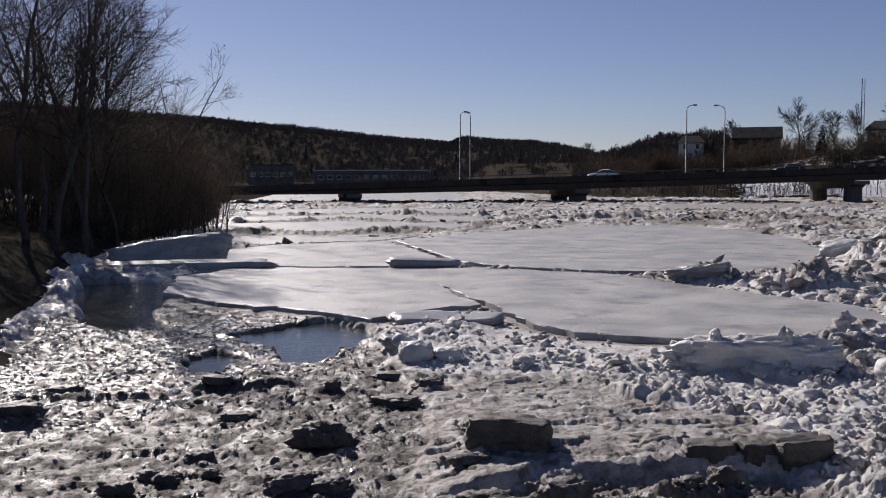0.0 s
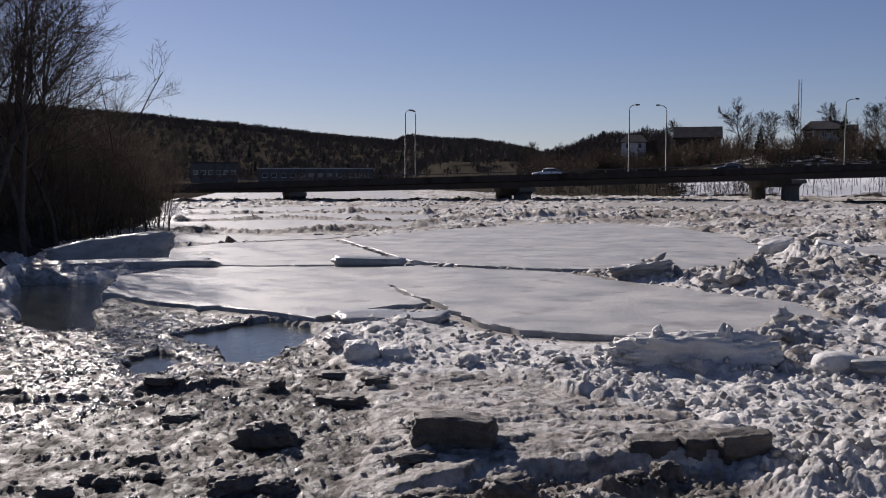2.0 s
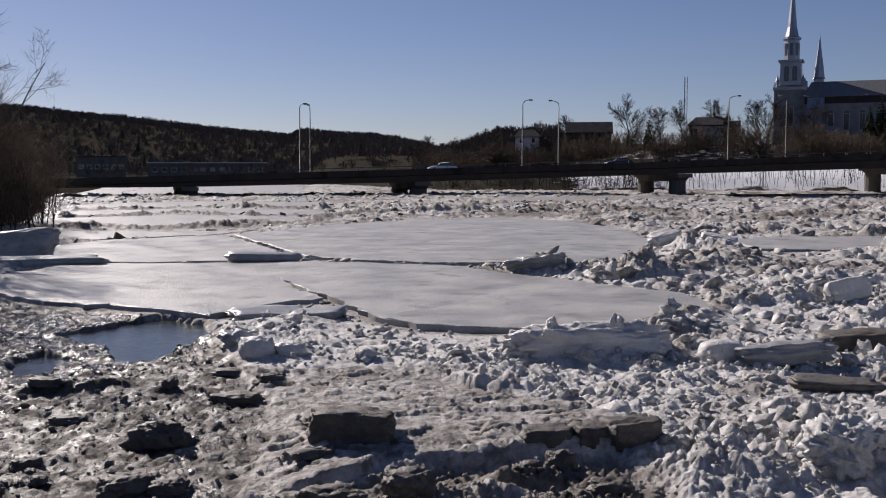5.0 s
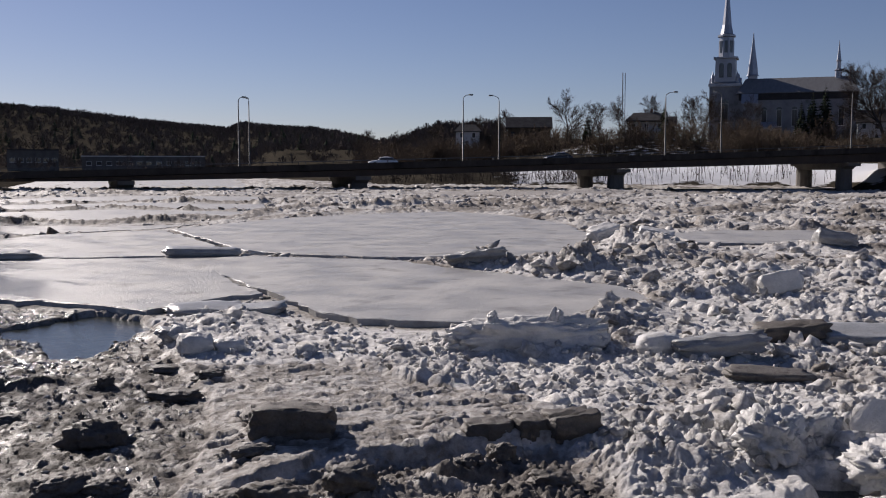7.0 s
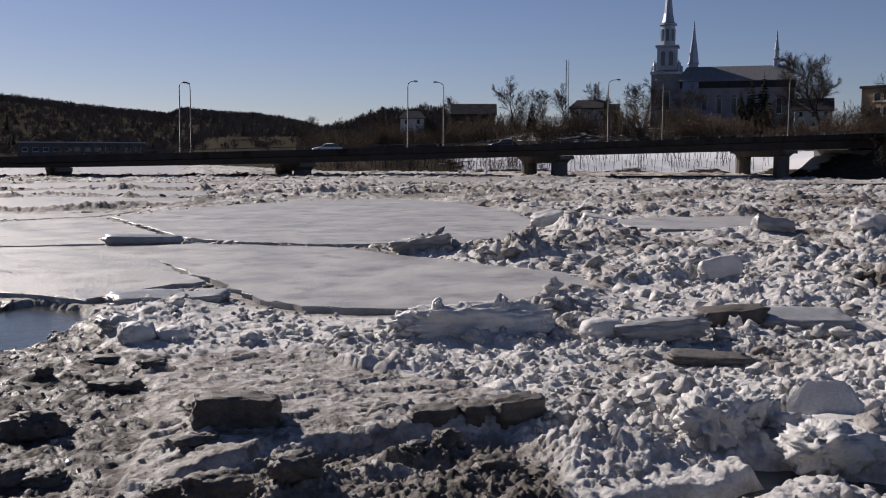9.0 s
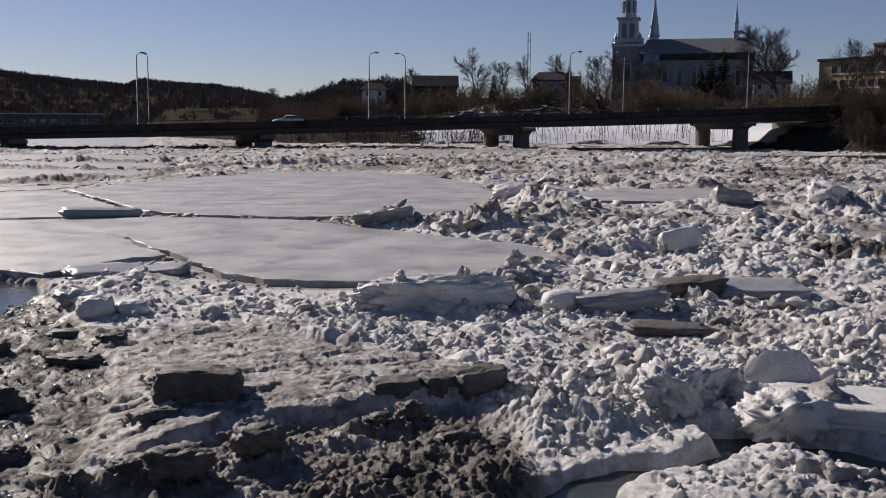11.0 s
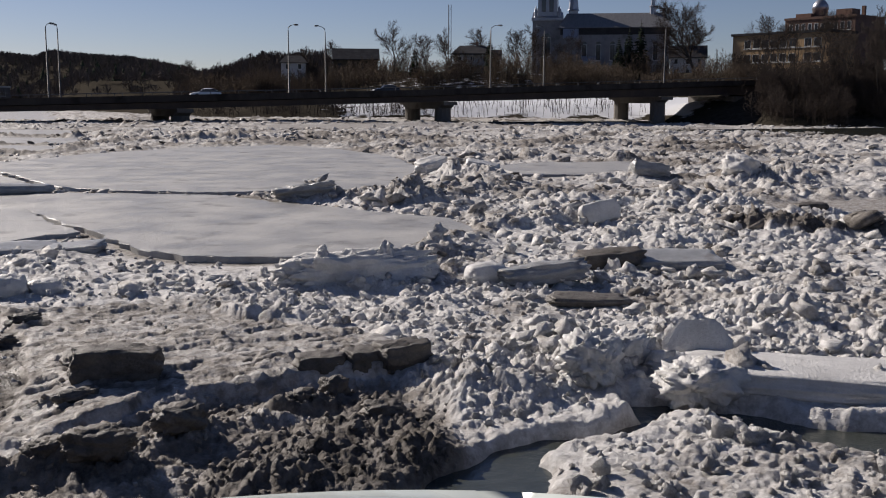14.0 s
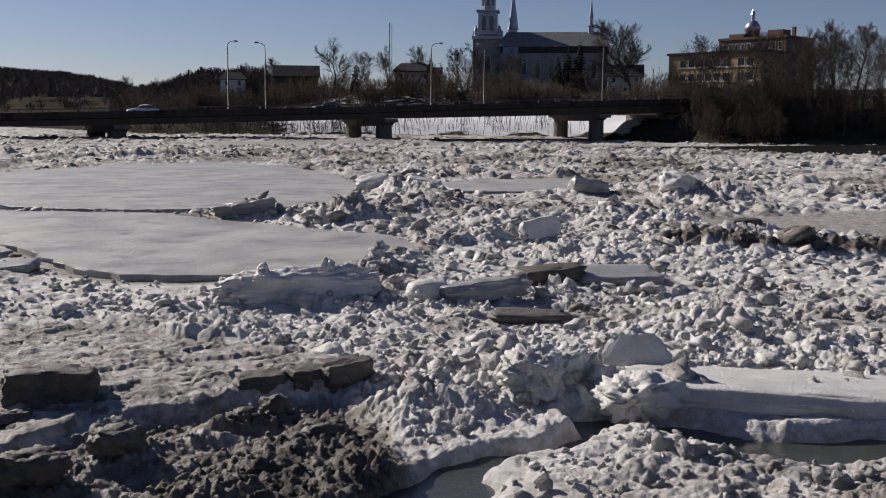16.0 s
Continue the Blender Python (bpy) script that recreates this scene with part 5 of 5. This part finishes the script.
def plant(name, at, key, maker, label, category, group, scale=1.0, turn=0.0, mats=(BARK, TWIG)):
    if key not in TREE_MESHES:
        a, c = maker()
        TREE_MESHES[key] = (mesh_from("trunk", a[0], a[1], mats[0], True), mesh_from("crown", c[0], c[1], mats[1]))
    o = thing(name, at, label, category, group, turn=turn)
    for part_name, me in zip(("trunk", "crown"), TREE_MESHES[key]):
        ob = new(part_name, me)
        ob.parent = o
        if name == "shrub":
            ob.name = "stem_clump" if part_name == "trunk" else "branchwork"
            tagged(ob, kind="stuff")
        ob.scale = (scale, scale, scale)
    return o


def shrub_shape(seed, height, width, stems, levels=2, fan=9, thin=0.009):
    rng = np.random.default_rng(seed)
    first, rest = [], []
    for s in range(stems):
        f, r = limbs(seed * 100 + s, height * rng.uniform(0.6, 1.0), 0.75, levels=levels, fan=fan, trunk=0.035, lean=rng.uniform(-0.4, 0.4), low=0.12, thin=thin)
        ox, oy = rng.normal(0, width * 0.3, 2)
        first += [(p + (ox, oy, 0), q) for p, q in f]
        rest += [(p + (ox, oy, 0), q) for p, q in r]
    return tubes(first, 5), tubes(rest, 3)


# the leftmost, some out of view, are added to cast shade on the bank
for i, (x, y, hgt, k) in enumerate(((-17.3, 38.2, 11.5, 0), (-16.3, 38.7, 12.5, 1), (-15.4, 39.2, 12.0, 2), (-14.5, 40.2, 11.2, 3), (-17.6, 43.5, 12.0, 1), (-16.0, 45.0, 12.5, 0), (-18.6, 47.5, 13.0, 2), (-17.0, 49.5, 12.0, 3), (-19.5, 41.0, 12.5, 3), (-20.2, 36.5, 12.0, 1), (-15.6, 47.5, 10.0, 2), (-21.5, 44.0, 12.5, 0), (-19.8, 52.0, 13.0, 1), (-23.5, 47.0, 13.0, 2), (-22.0, 55.0, 13.0, 3), (-25.5, 52.5, 13.0, 0), (-24.0, 60.0, 13.0, 2), (-21.0, 62.0, 13.0, 1), (-27.5, 57.0, 13.0, 3), (-23.0, 40.0, 12.0, 2))):
    plant("bare_tree", (x, y, land(x, y) - 0.1), "bank%d" % k, lambda k=k: bare_tree(40 + k, 11.5, 0.8, levels=3, fan=11, trunk=0.15, low=0.3), "tall leafless dark tree on the grassy bank", "tree", "trees on the bank", hgt / 11.5, 67 * i)
for i, (x, y, hgt) in enumerate(((-16.9, 55.5, 11.0), (-17.0, 60.0, 11.5), (-16.2, 57.5, 10.0))):
    plant("bare_tree", (x, y, land(x, y) - 0.1), "slim%d" % (i % 2), lambda i=i: bare_tree(60 + i, 10.5, 0.55, levels=3, fan=8, trunk=0.09, low=0.3), "slender young leafless tree by the water", "tree", "trees on the bank", hgt / 10.5, 80 * i, (BARK, RUSSET))
# the shrubs behind these are added to darken the bank with their shade
for i, (x, y, s) in enumerate(((-16.6, 50.5, 1.0), (-17.6, 53, 1.15), (-16.4, 54.0, 1.0), (-16.0, 56.5, 1.05), (-17.4, 57.5, 1.2), (-16.3, 60, 1.1), (-17.0, 62.5, 1.15), (-16.0, 64.0, 0.95), (-18.2, 49, 1.1), (-17.5, 46.5, 0.9), (-19.0, 55.0, 1.2), (-16.9, 67.0, 1.1), (-18.0, 72, 1.2), (-21, 50, 1.1), (-23, 54, 1.2), (-25, 58, 1.2), (-22, 60, 1.2), (-20.5, 57, 1.15), (-27, 62, 1.2), (-20, 65, 1.2), (-24, 66, 1.2))):
    plant("shrub", (x, y, land(x, y) - 0.1), "shrub%d" % (i % 3), lambda i=i: shrub_shape(7 + i, 5.8, 3.4, 15, 2, 13), "dense russet leafless shrub on the river bank", "shrub", "shrubs on the bank", s, 50 * i, (TWIG, RUSSET))
# right bank
def far_shore(rng, lo, hi):
    """A spot on the far bank, lo to hi metres from the water."""
    f = rng.random()
    x, y = float(np.interp(f, [0, 0.45, 1], [110.5, 124.0, 152.0])), float(np.interp(f, [0, 0.45, 1], [131.5, 114.0, 87.0]))
    o = rng.uniform(lo, hi)
    return x + 0.68 * o, y + 0.73 * o, o


for i in range(34):
    rng = np.random.default_rng(700 + i)
    x, y, o = far_shore(rng, 1.5, 24)
    hgt = rng.uniform(8, 11) + 0.05 * (x - 105)
    plant("bare_tree", (x, y, land(x, y) - 0.2), "far%d" % (i % 3), lambda i=i: bare_tree(80 + i, 12, 0.85, levels=3, fan=11, trunk=0.17, low=0.15, thin=0.024), "leafless dark tree on the far river bank", "tree", "trees on the far bank", hgt / 12.0, 43 * i)
for i in range(110):
    rng = np.random.default_rng(300 + i)
    x, y, o = far_shore(rng, -0.2, 15)
    plant("shrub", (x, y, land(x, y) - 0.1), "bush%d" % (i % 3), lambda i=i: shrub_shape(27 + i, 5.0, 4.5, 18, 2, 12, 0.022), "dark tangled brush on the far embankment", "shrub", "brush on the embankment", rng.uniform(0.6, 1.15), 50 * i, (TWIG, TWIG))
# hilltop
plant("bare_tree", (148.7, 201.0, land(148.7, 201) - 0.2), "crown", lambda: bare_tree(120, 15, 1.15, levels=3, fan=18, trunk=0.4, low=0.16, thin=0.026), "large spreading leafless tree near the church", "tree", "trees on the hill", 1.08)
for i, (x, y, hgt) in enumerate(((84.5, 235.3, 11.5), (92.1, 232.4, 9), (66, 250, 7), (76, 260, 10), (100, 240, 9), (118, 232, 10), (123, 240, 11), (160, 190, 12), (131, 230, 9), (56, 262, 9), (48, 268, 8), (40, 280, 9), (166, 225, 12), (178, 190, 13), (190, 176, 14), (200, 165, 14), (171, 182, 11), (185, 165, 13), (195, 150, 13), (112, 245, 10), (69, 262, 9))):
    plant("bare_tree", (x, y, land(x, y) - 0.2), "hill%d" % (i % 4), lambda i=i: bare_tree(140 + i, 10, 1.05, levels=3, fan=14, trunk=0.2, low=0.2, thin=0.022), "leafless tree on the snowy hillside", "tree", "trees on the hill", hgt / 10.0, 71 * i)


def conifer_shape(seed, height, width, tiers=16, low=0.12):
    """Needled boughs in ragged whorls round a straight stem."""
    rng = np.random.default_rng(seed)
    stem = tubes([(np.array([(0, 0, 0), (0, 0, height * 0.5), (0, 0, height)]), (0.16, 0.1, 0.02))], 6)
    V, F = [], []
    base = 0
    for t in range(tiers):
        z = height * (low + (0.98 - low) * t / tiers)
        r = width * (1 - t / tiers) ** 0.85 + 0.15
        for k in range(11):
            a = rng.uniform(0, 6.28)
            rr = r * rng.uniform(0.65, 1.15)
            d = np.array([math.cos(a), math.sin(a), 0])
            s = np.array([-math.sin(a), math.cos(a), 0])
            tip = d * rr + (0, 0, z - 0.28 * rr)
            for w, lift in ((0.32, 0.0), (0.2, 0.25), (0.2, -0.22)):
                V += [np.array((0, 0, z)), d * rr * 0.55 + s * w * rr * 0.6 + (0, 0, z - 0.05 + lift * rr), tip, d * rr * 0.55 - s * w * rr * 0.6 + (0, 0, z - 0.05 + lift * rr)]
                F.append((base, base + 1, base + 2, base + 3))
                base += 4
    return stem, (np.array(V), np.array(F))


for i, (x, y, hgt, wd) in enumerate(((89.0, 233.6, 7.6, 1.9), (106.2, 226.3, 10.5, 2.3), (135.9, 209.8, 12.8, 2.4), (138.2, 208.4, 14.2, 2.6), (72.0, 252.0, 6.5, 1.8), (133.8, 211.2, 10.5, 2.0), (206, 160, 15, 2.8), (126, 235, 8, 2.0))):
    plant("conifer", (x, y, land(x, y) - 0.2), "fir%d" % (i % 3), lambda i=i: conifer_shape(200 + i, 10, 2.1, 18), "dark green spruce on the hillside", "conifer", "spruces on the hill", hgt / 10.0, 37 * i, (BARK, NEEDLES))
def build_shore_brush():
    rng = np.random.default_rng(900)
    lines = []
    for i in range(60):
        x = 24 + 46 * rng.random()
        y = float(np.interp(x, [24, 30, 50, 72], [226, 183, 175, 168])) + rng.uniform(0.5, 12)
        for k in range(5):
            f, r = limbs(5000 + 7 * i + k, rng.uniform(1.2, 2.8), 0.75, levels=2, fan=6, trunk=0.035, lean=rng.uniform(-0.4, 0.4), low=0.12, thin=0.022)
            at = (x + rng.normal(0, 1.0), y + rng.normal(0, 1.0), land(x, y) - 0.1)
            lines += [(p + at, q) for p, q in f + r]
    v, f = tubes(lines, 3)
    tagged(new("shore_brush", mesh_from("shore_brush", v, f, TWIG)), "brown leafless brush along the far water's edge", "brush", kind="stuff")


build_shore_brush()
for i in range(150):
    rng = np.random.default_rng(500 + i)
    x = 38 + 122 * rng.random()
    y = float(np.interp(x, [40, 70, 100, 130, 160], [262, 232, 215, 200, 178])) + rng.uniform(-14, 18)
    plant("shrub", (x, y, land(x, y) - 0.1), "hillbush%d" % (i % 3), lambda i=i: shrub_shape(47 + i, 4.2, 4.0, 12, 2, 9, 0.024), "brown leafless brush on the hillside", "shrub", "brush on the hill", rng.uniform(0.8, 1.7), 50 * i, (TWIG, RUSSET))


for i, (x, y, s) in enumerate(((71, 243, 1.3), (74, 241, 1.5), (78, 242, 1.3), (82, 240, 1.5), (86, 239, 1.4), (58, 247, 1.2), (62, 246, 1.0), (66, 245, 1.3), (55, 250, 1.5), (99, 231, 1.2), (110, 224, 1.3), (115, 222, 1.5), (122, 218, 1.5), (92, 236, 1.3), (150, 196, 1.6), (156, 190, 1.5), (50, 255, 1.6), (46, 262, 1.7), (43, 270, 1.8))):
    plant("shrub", (x, y, land(x, y) - 0.1), "hillbush%d" % (i % 3), None, "brown leafless brush in front of the houses", "shrub", "brush on the hill", s, 65 * i)


def build_saplings():
    rng = np.random.default_rng(77)
    lines = []
    for i in range(420):
        x = rng.uniform(38, 108)
        y = float(np.interp(x, [30, 50, 72, 90, 108], [184, 176, 171, 164, 157])) + rng.uniform(0.5, 14)
        z = land(x, y)
        hgt = rng.uniform(1.2, 3.6)
        top = np.array([x + rng.normal(0, 0.3), y + rng.normal(0, 0.3), z + hgt])
        lines.append((np.array([(x, y, z - 0.1), ((x + top[0]) / 2, (y + top[1]) / 2 + 0.1, z + hgt / 2), top]), (0.05, 0.035, 0.012)))
        for k in range(4):
            f = rng.uniform(0.3, 0.9)
            p = np.array((x, y, z)) + (top - (x, y, z)) * f
            lines.append((np.array([p, p + np.array([rng.normal(0, 0.4), rng.normal(0, 0.4), 0.6]) * hgt * 0.25]), (0.022, 0.008)))
    v, f = tubes(lines, 3)
    tagged(new("saplings", mesh_from("saplings", v, f, TWIG)), "thin leafless saplings on the snowy bank", "saplings", kind="stuff")


build_saplings()


def build_woods():
    """Far hills: bare crowns and firs, too many to count."""
    rng = np.random.default_rng(88)
    V, F, NV, NF = [], [], [], []
    base, nbase = 0, 0
    n = 9000
    a = rng.uniform(-27, 12, n)
    r = 345 + 835 * rng.random(n) ** 0.8
    r[:3200] = rng.uniform(1040, 1180, 3200)
    a2, r2 = 7.5 + 8.5 * rng.random(900) ** 1.2, rng.uniform(262, 400, 900)
    a, r = np.concatenate([a, a2]), np.concatenate([r, r2])
    small = np.where(np.arange(len(a)) < n, np.interp(r, [345, 700, 1180], [0.8, 1.0, 1.35]), np.interp(a, [7.5, 9, 11.5], [0.35, 0.6, 0.95]))
    x, y = r * np.sin(np.radians(a)), r * np.cos(np.radians(a))
    d = -inside(RIVER, x, y)
    ok = (d > 14) & ~((np.abs(x + 40) < 50) & (np.abs(y - 392) < 22))
    x, y, r, small = x[ok], y[ok], r[ok], small[ok]
    z, s = ground_z(x, y)
    for i in range(len(x)):
        p = np.array((x[i], y[i], z[i] - 0.3))
        if rng.random() < (0.05 if r[i] > 430 else 0.0):
            h, w = rng.uniform(5, 7.5), rng.uniform(1.7, 2.8)
            for t in range(4):
                zz, rr = h * (0.1 + 0.22 * t), w * (1 - 0.22 * t) * rng.uniform(0.8, 1.2)
                ang = np.arange(6) * 1.047 + rng.random() * 6
                rad = rr * rng.uniform(0.7, 1.2, 6)
                NV.append(np.vstack([np.stack([rad * np.cos(ang), rad * np.sin(ang), np.full(6, zz)], 1), [(0, 0, zz + h * 0.36)]]) + p)
                NF.append(np.array([(k, (k + 1) % 6, 6) for k in range(6)]) + nbase)
                nbase += 7
        else:
            h, w = small[i] * rng.uniform(4, 7.5), small[i] * rng.uniform(1.8, 3.6)
            m = 40
            th = rng.uniform(0, 6.28, m)
            el = np.arcsin(rng.uniform(0.02, 0.98, m))
            tip = np.stack([w * np.cos(th) * np.cos(el), w * np.sin(th) * np.cos(el), h * (0.5 + 0.5 * np.sin(el))], 1) + p
            root = p + np.stack([np.zeros(m), np.zeros(m), h * rng.uniform(0.1, 0.5, m)], 1)
            side = np.stack([-np.sin(th), np.cos(th), rng.normal(0, 0.6, m)], 1) * rng.uniform(0.05, 0.16, (m, 1)) * small[i]
            V.append(np.stack([root, tip + side, tip - side], 1).reshape(-1, 3))
            F.append(np.arange(m * 3).reshape(-1, 3) + base)
            base += m * 3
    tagged(new("far_bare_woods", mesh_from("far_bare_woods", np.concatenate(V), np.concatenate(F), WOODS)), "leafless woods covering the distant hills", "woods", kind="stuff")
    tagged(new("far_fir_woods", mesh_from("far_fir_woods", np.concatenate(NV), np.concatenate(NF), NEEDLES)), "dark firs scattered through the distant woods", "woods", kind="stuff")


build_woods()


# ---------------------------------------------------------------- cars
def hull(sections):
    """A shell from outlines along x: rows of (x, half-width, floor, top)."""
    bm = bmesh.new()
    rows = []
    for x, w, lo, up in sections:
        m = (lo + up) / 2
        rows.append([bm.verts.new(p) for p in ((x, -w * 0.92, lo), (x, w * 0.92, lo), (x, w, m), (x, w * 0.93, up - 0.05), (x, w * 0.5, up + 0.015), (x, -w * 0.5, up + 0.015), (x, -w * 0.93, up - 0.05), (x, -w, m))])
    for a, c in zip(rows, rows[1:]):
        for i in range(8):
            bm.faces.new((a[i], a[(i + 1) % 8], c[(i + 1) % 8], c[i]))
    bm.faces.new(rows[0][::-1])
    bm.faces.new(rows[-1])
    return bm


def make_car(at, turn, paint, label, group="", tilt=0.0):
    car = thing("car", at, label, "car", group, turn=turn)
    if tilt:
        car.matrix_world = pose(*at, tilt, 0, turn)
    body = part("body", hull(((-2.2, 0.72, 0.42, 0.72), (-2.1, 0.82, 0.3, 0.86), (-1.3, 0.86, 0.24, 0.95), (0.6, 0.87, 0.24, 0.93), (1.5, 0.85, 0.26, 0.84), (2.1, 0.78, 0.32, 0.7), (2.22, 0.66, 0.42, 0.6))), paint, car, smooth=True)
    part("cabin", hull(((-1.95, 0.7, 0.88, 0.92), (-1.35, 0.66, 0.9, 1.3), (-1.1, 0.64, 0.9, 1.36), (0.15, 0.64, 0.9, 1.37), (0.95, 0.72, 0.86, 0.91))), GLASS, car, smooth=True)
    part("roof", hull(tuple((-0.4 + 0.1 * k, 0.62, 1.32 - 0.014 * (0.1 * k) ** 2, 1.44 - 0.2 * (0.1 * k) ** 2) for k in range(-9, 10))), paint, car, smooth=True)
    for x in (-1.35, 1.35):
        for y in (-0.76, 0.76):
            tyre = part("wheel", rings(((0.31, -0.1), (0.33, -0.07), (0.33, 0.07), (0.31, 0.1)), 16), RUBBER, car)
            tyre.matrix_local = pose(x, y, 0.33, 90, 0, 0)
            part("rim", rings(((0.2, -0.11), (0.2, 0.11)), 12), GALVANISED, tyre)
    for y in (-0.55, 0.55):
        part("headlight", boxes((2.1, 2.2, y - 0.16, y + 0.16, 0.56, 0.68), bevel=0.02), LENS, body)
        part("tail_light", boxes((-2.19, -2.08, y - 0.14, y + 0.14, 0.66, 0.8), bevel=0.02), PAINT_RED, body)
    return car


# one beside the camera, and others on the bank road and the bridge
car = make_car((0.6, 1.187, 1.05), -10.5, PAINT_PALE, "pale grey-green car parked below the viewpoint")
for x, paint, text in ((24.0, PAINT_WHITE, "white car crossing the bridge"), (52.0, PAINT_DARK, "dark car crossing the bridge")):
    make_car((x, DECK_NEAR + 4.5, kerb_top(x) - 0.70), 180, paint, text, "cars on the bridge")
for x, y, paint, text in ((-33.0, 86.0, PAINT_RED, "red car parked beyond the bank trees"), (-39.5, 87.0, PAINT_WHITE, "white car parked beyond the bank trees")):
    make_car((x, y, land(x, y)), 20, paint, text, "cars on the bank road")
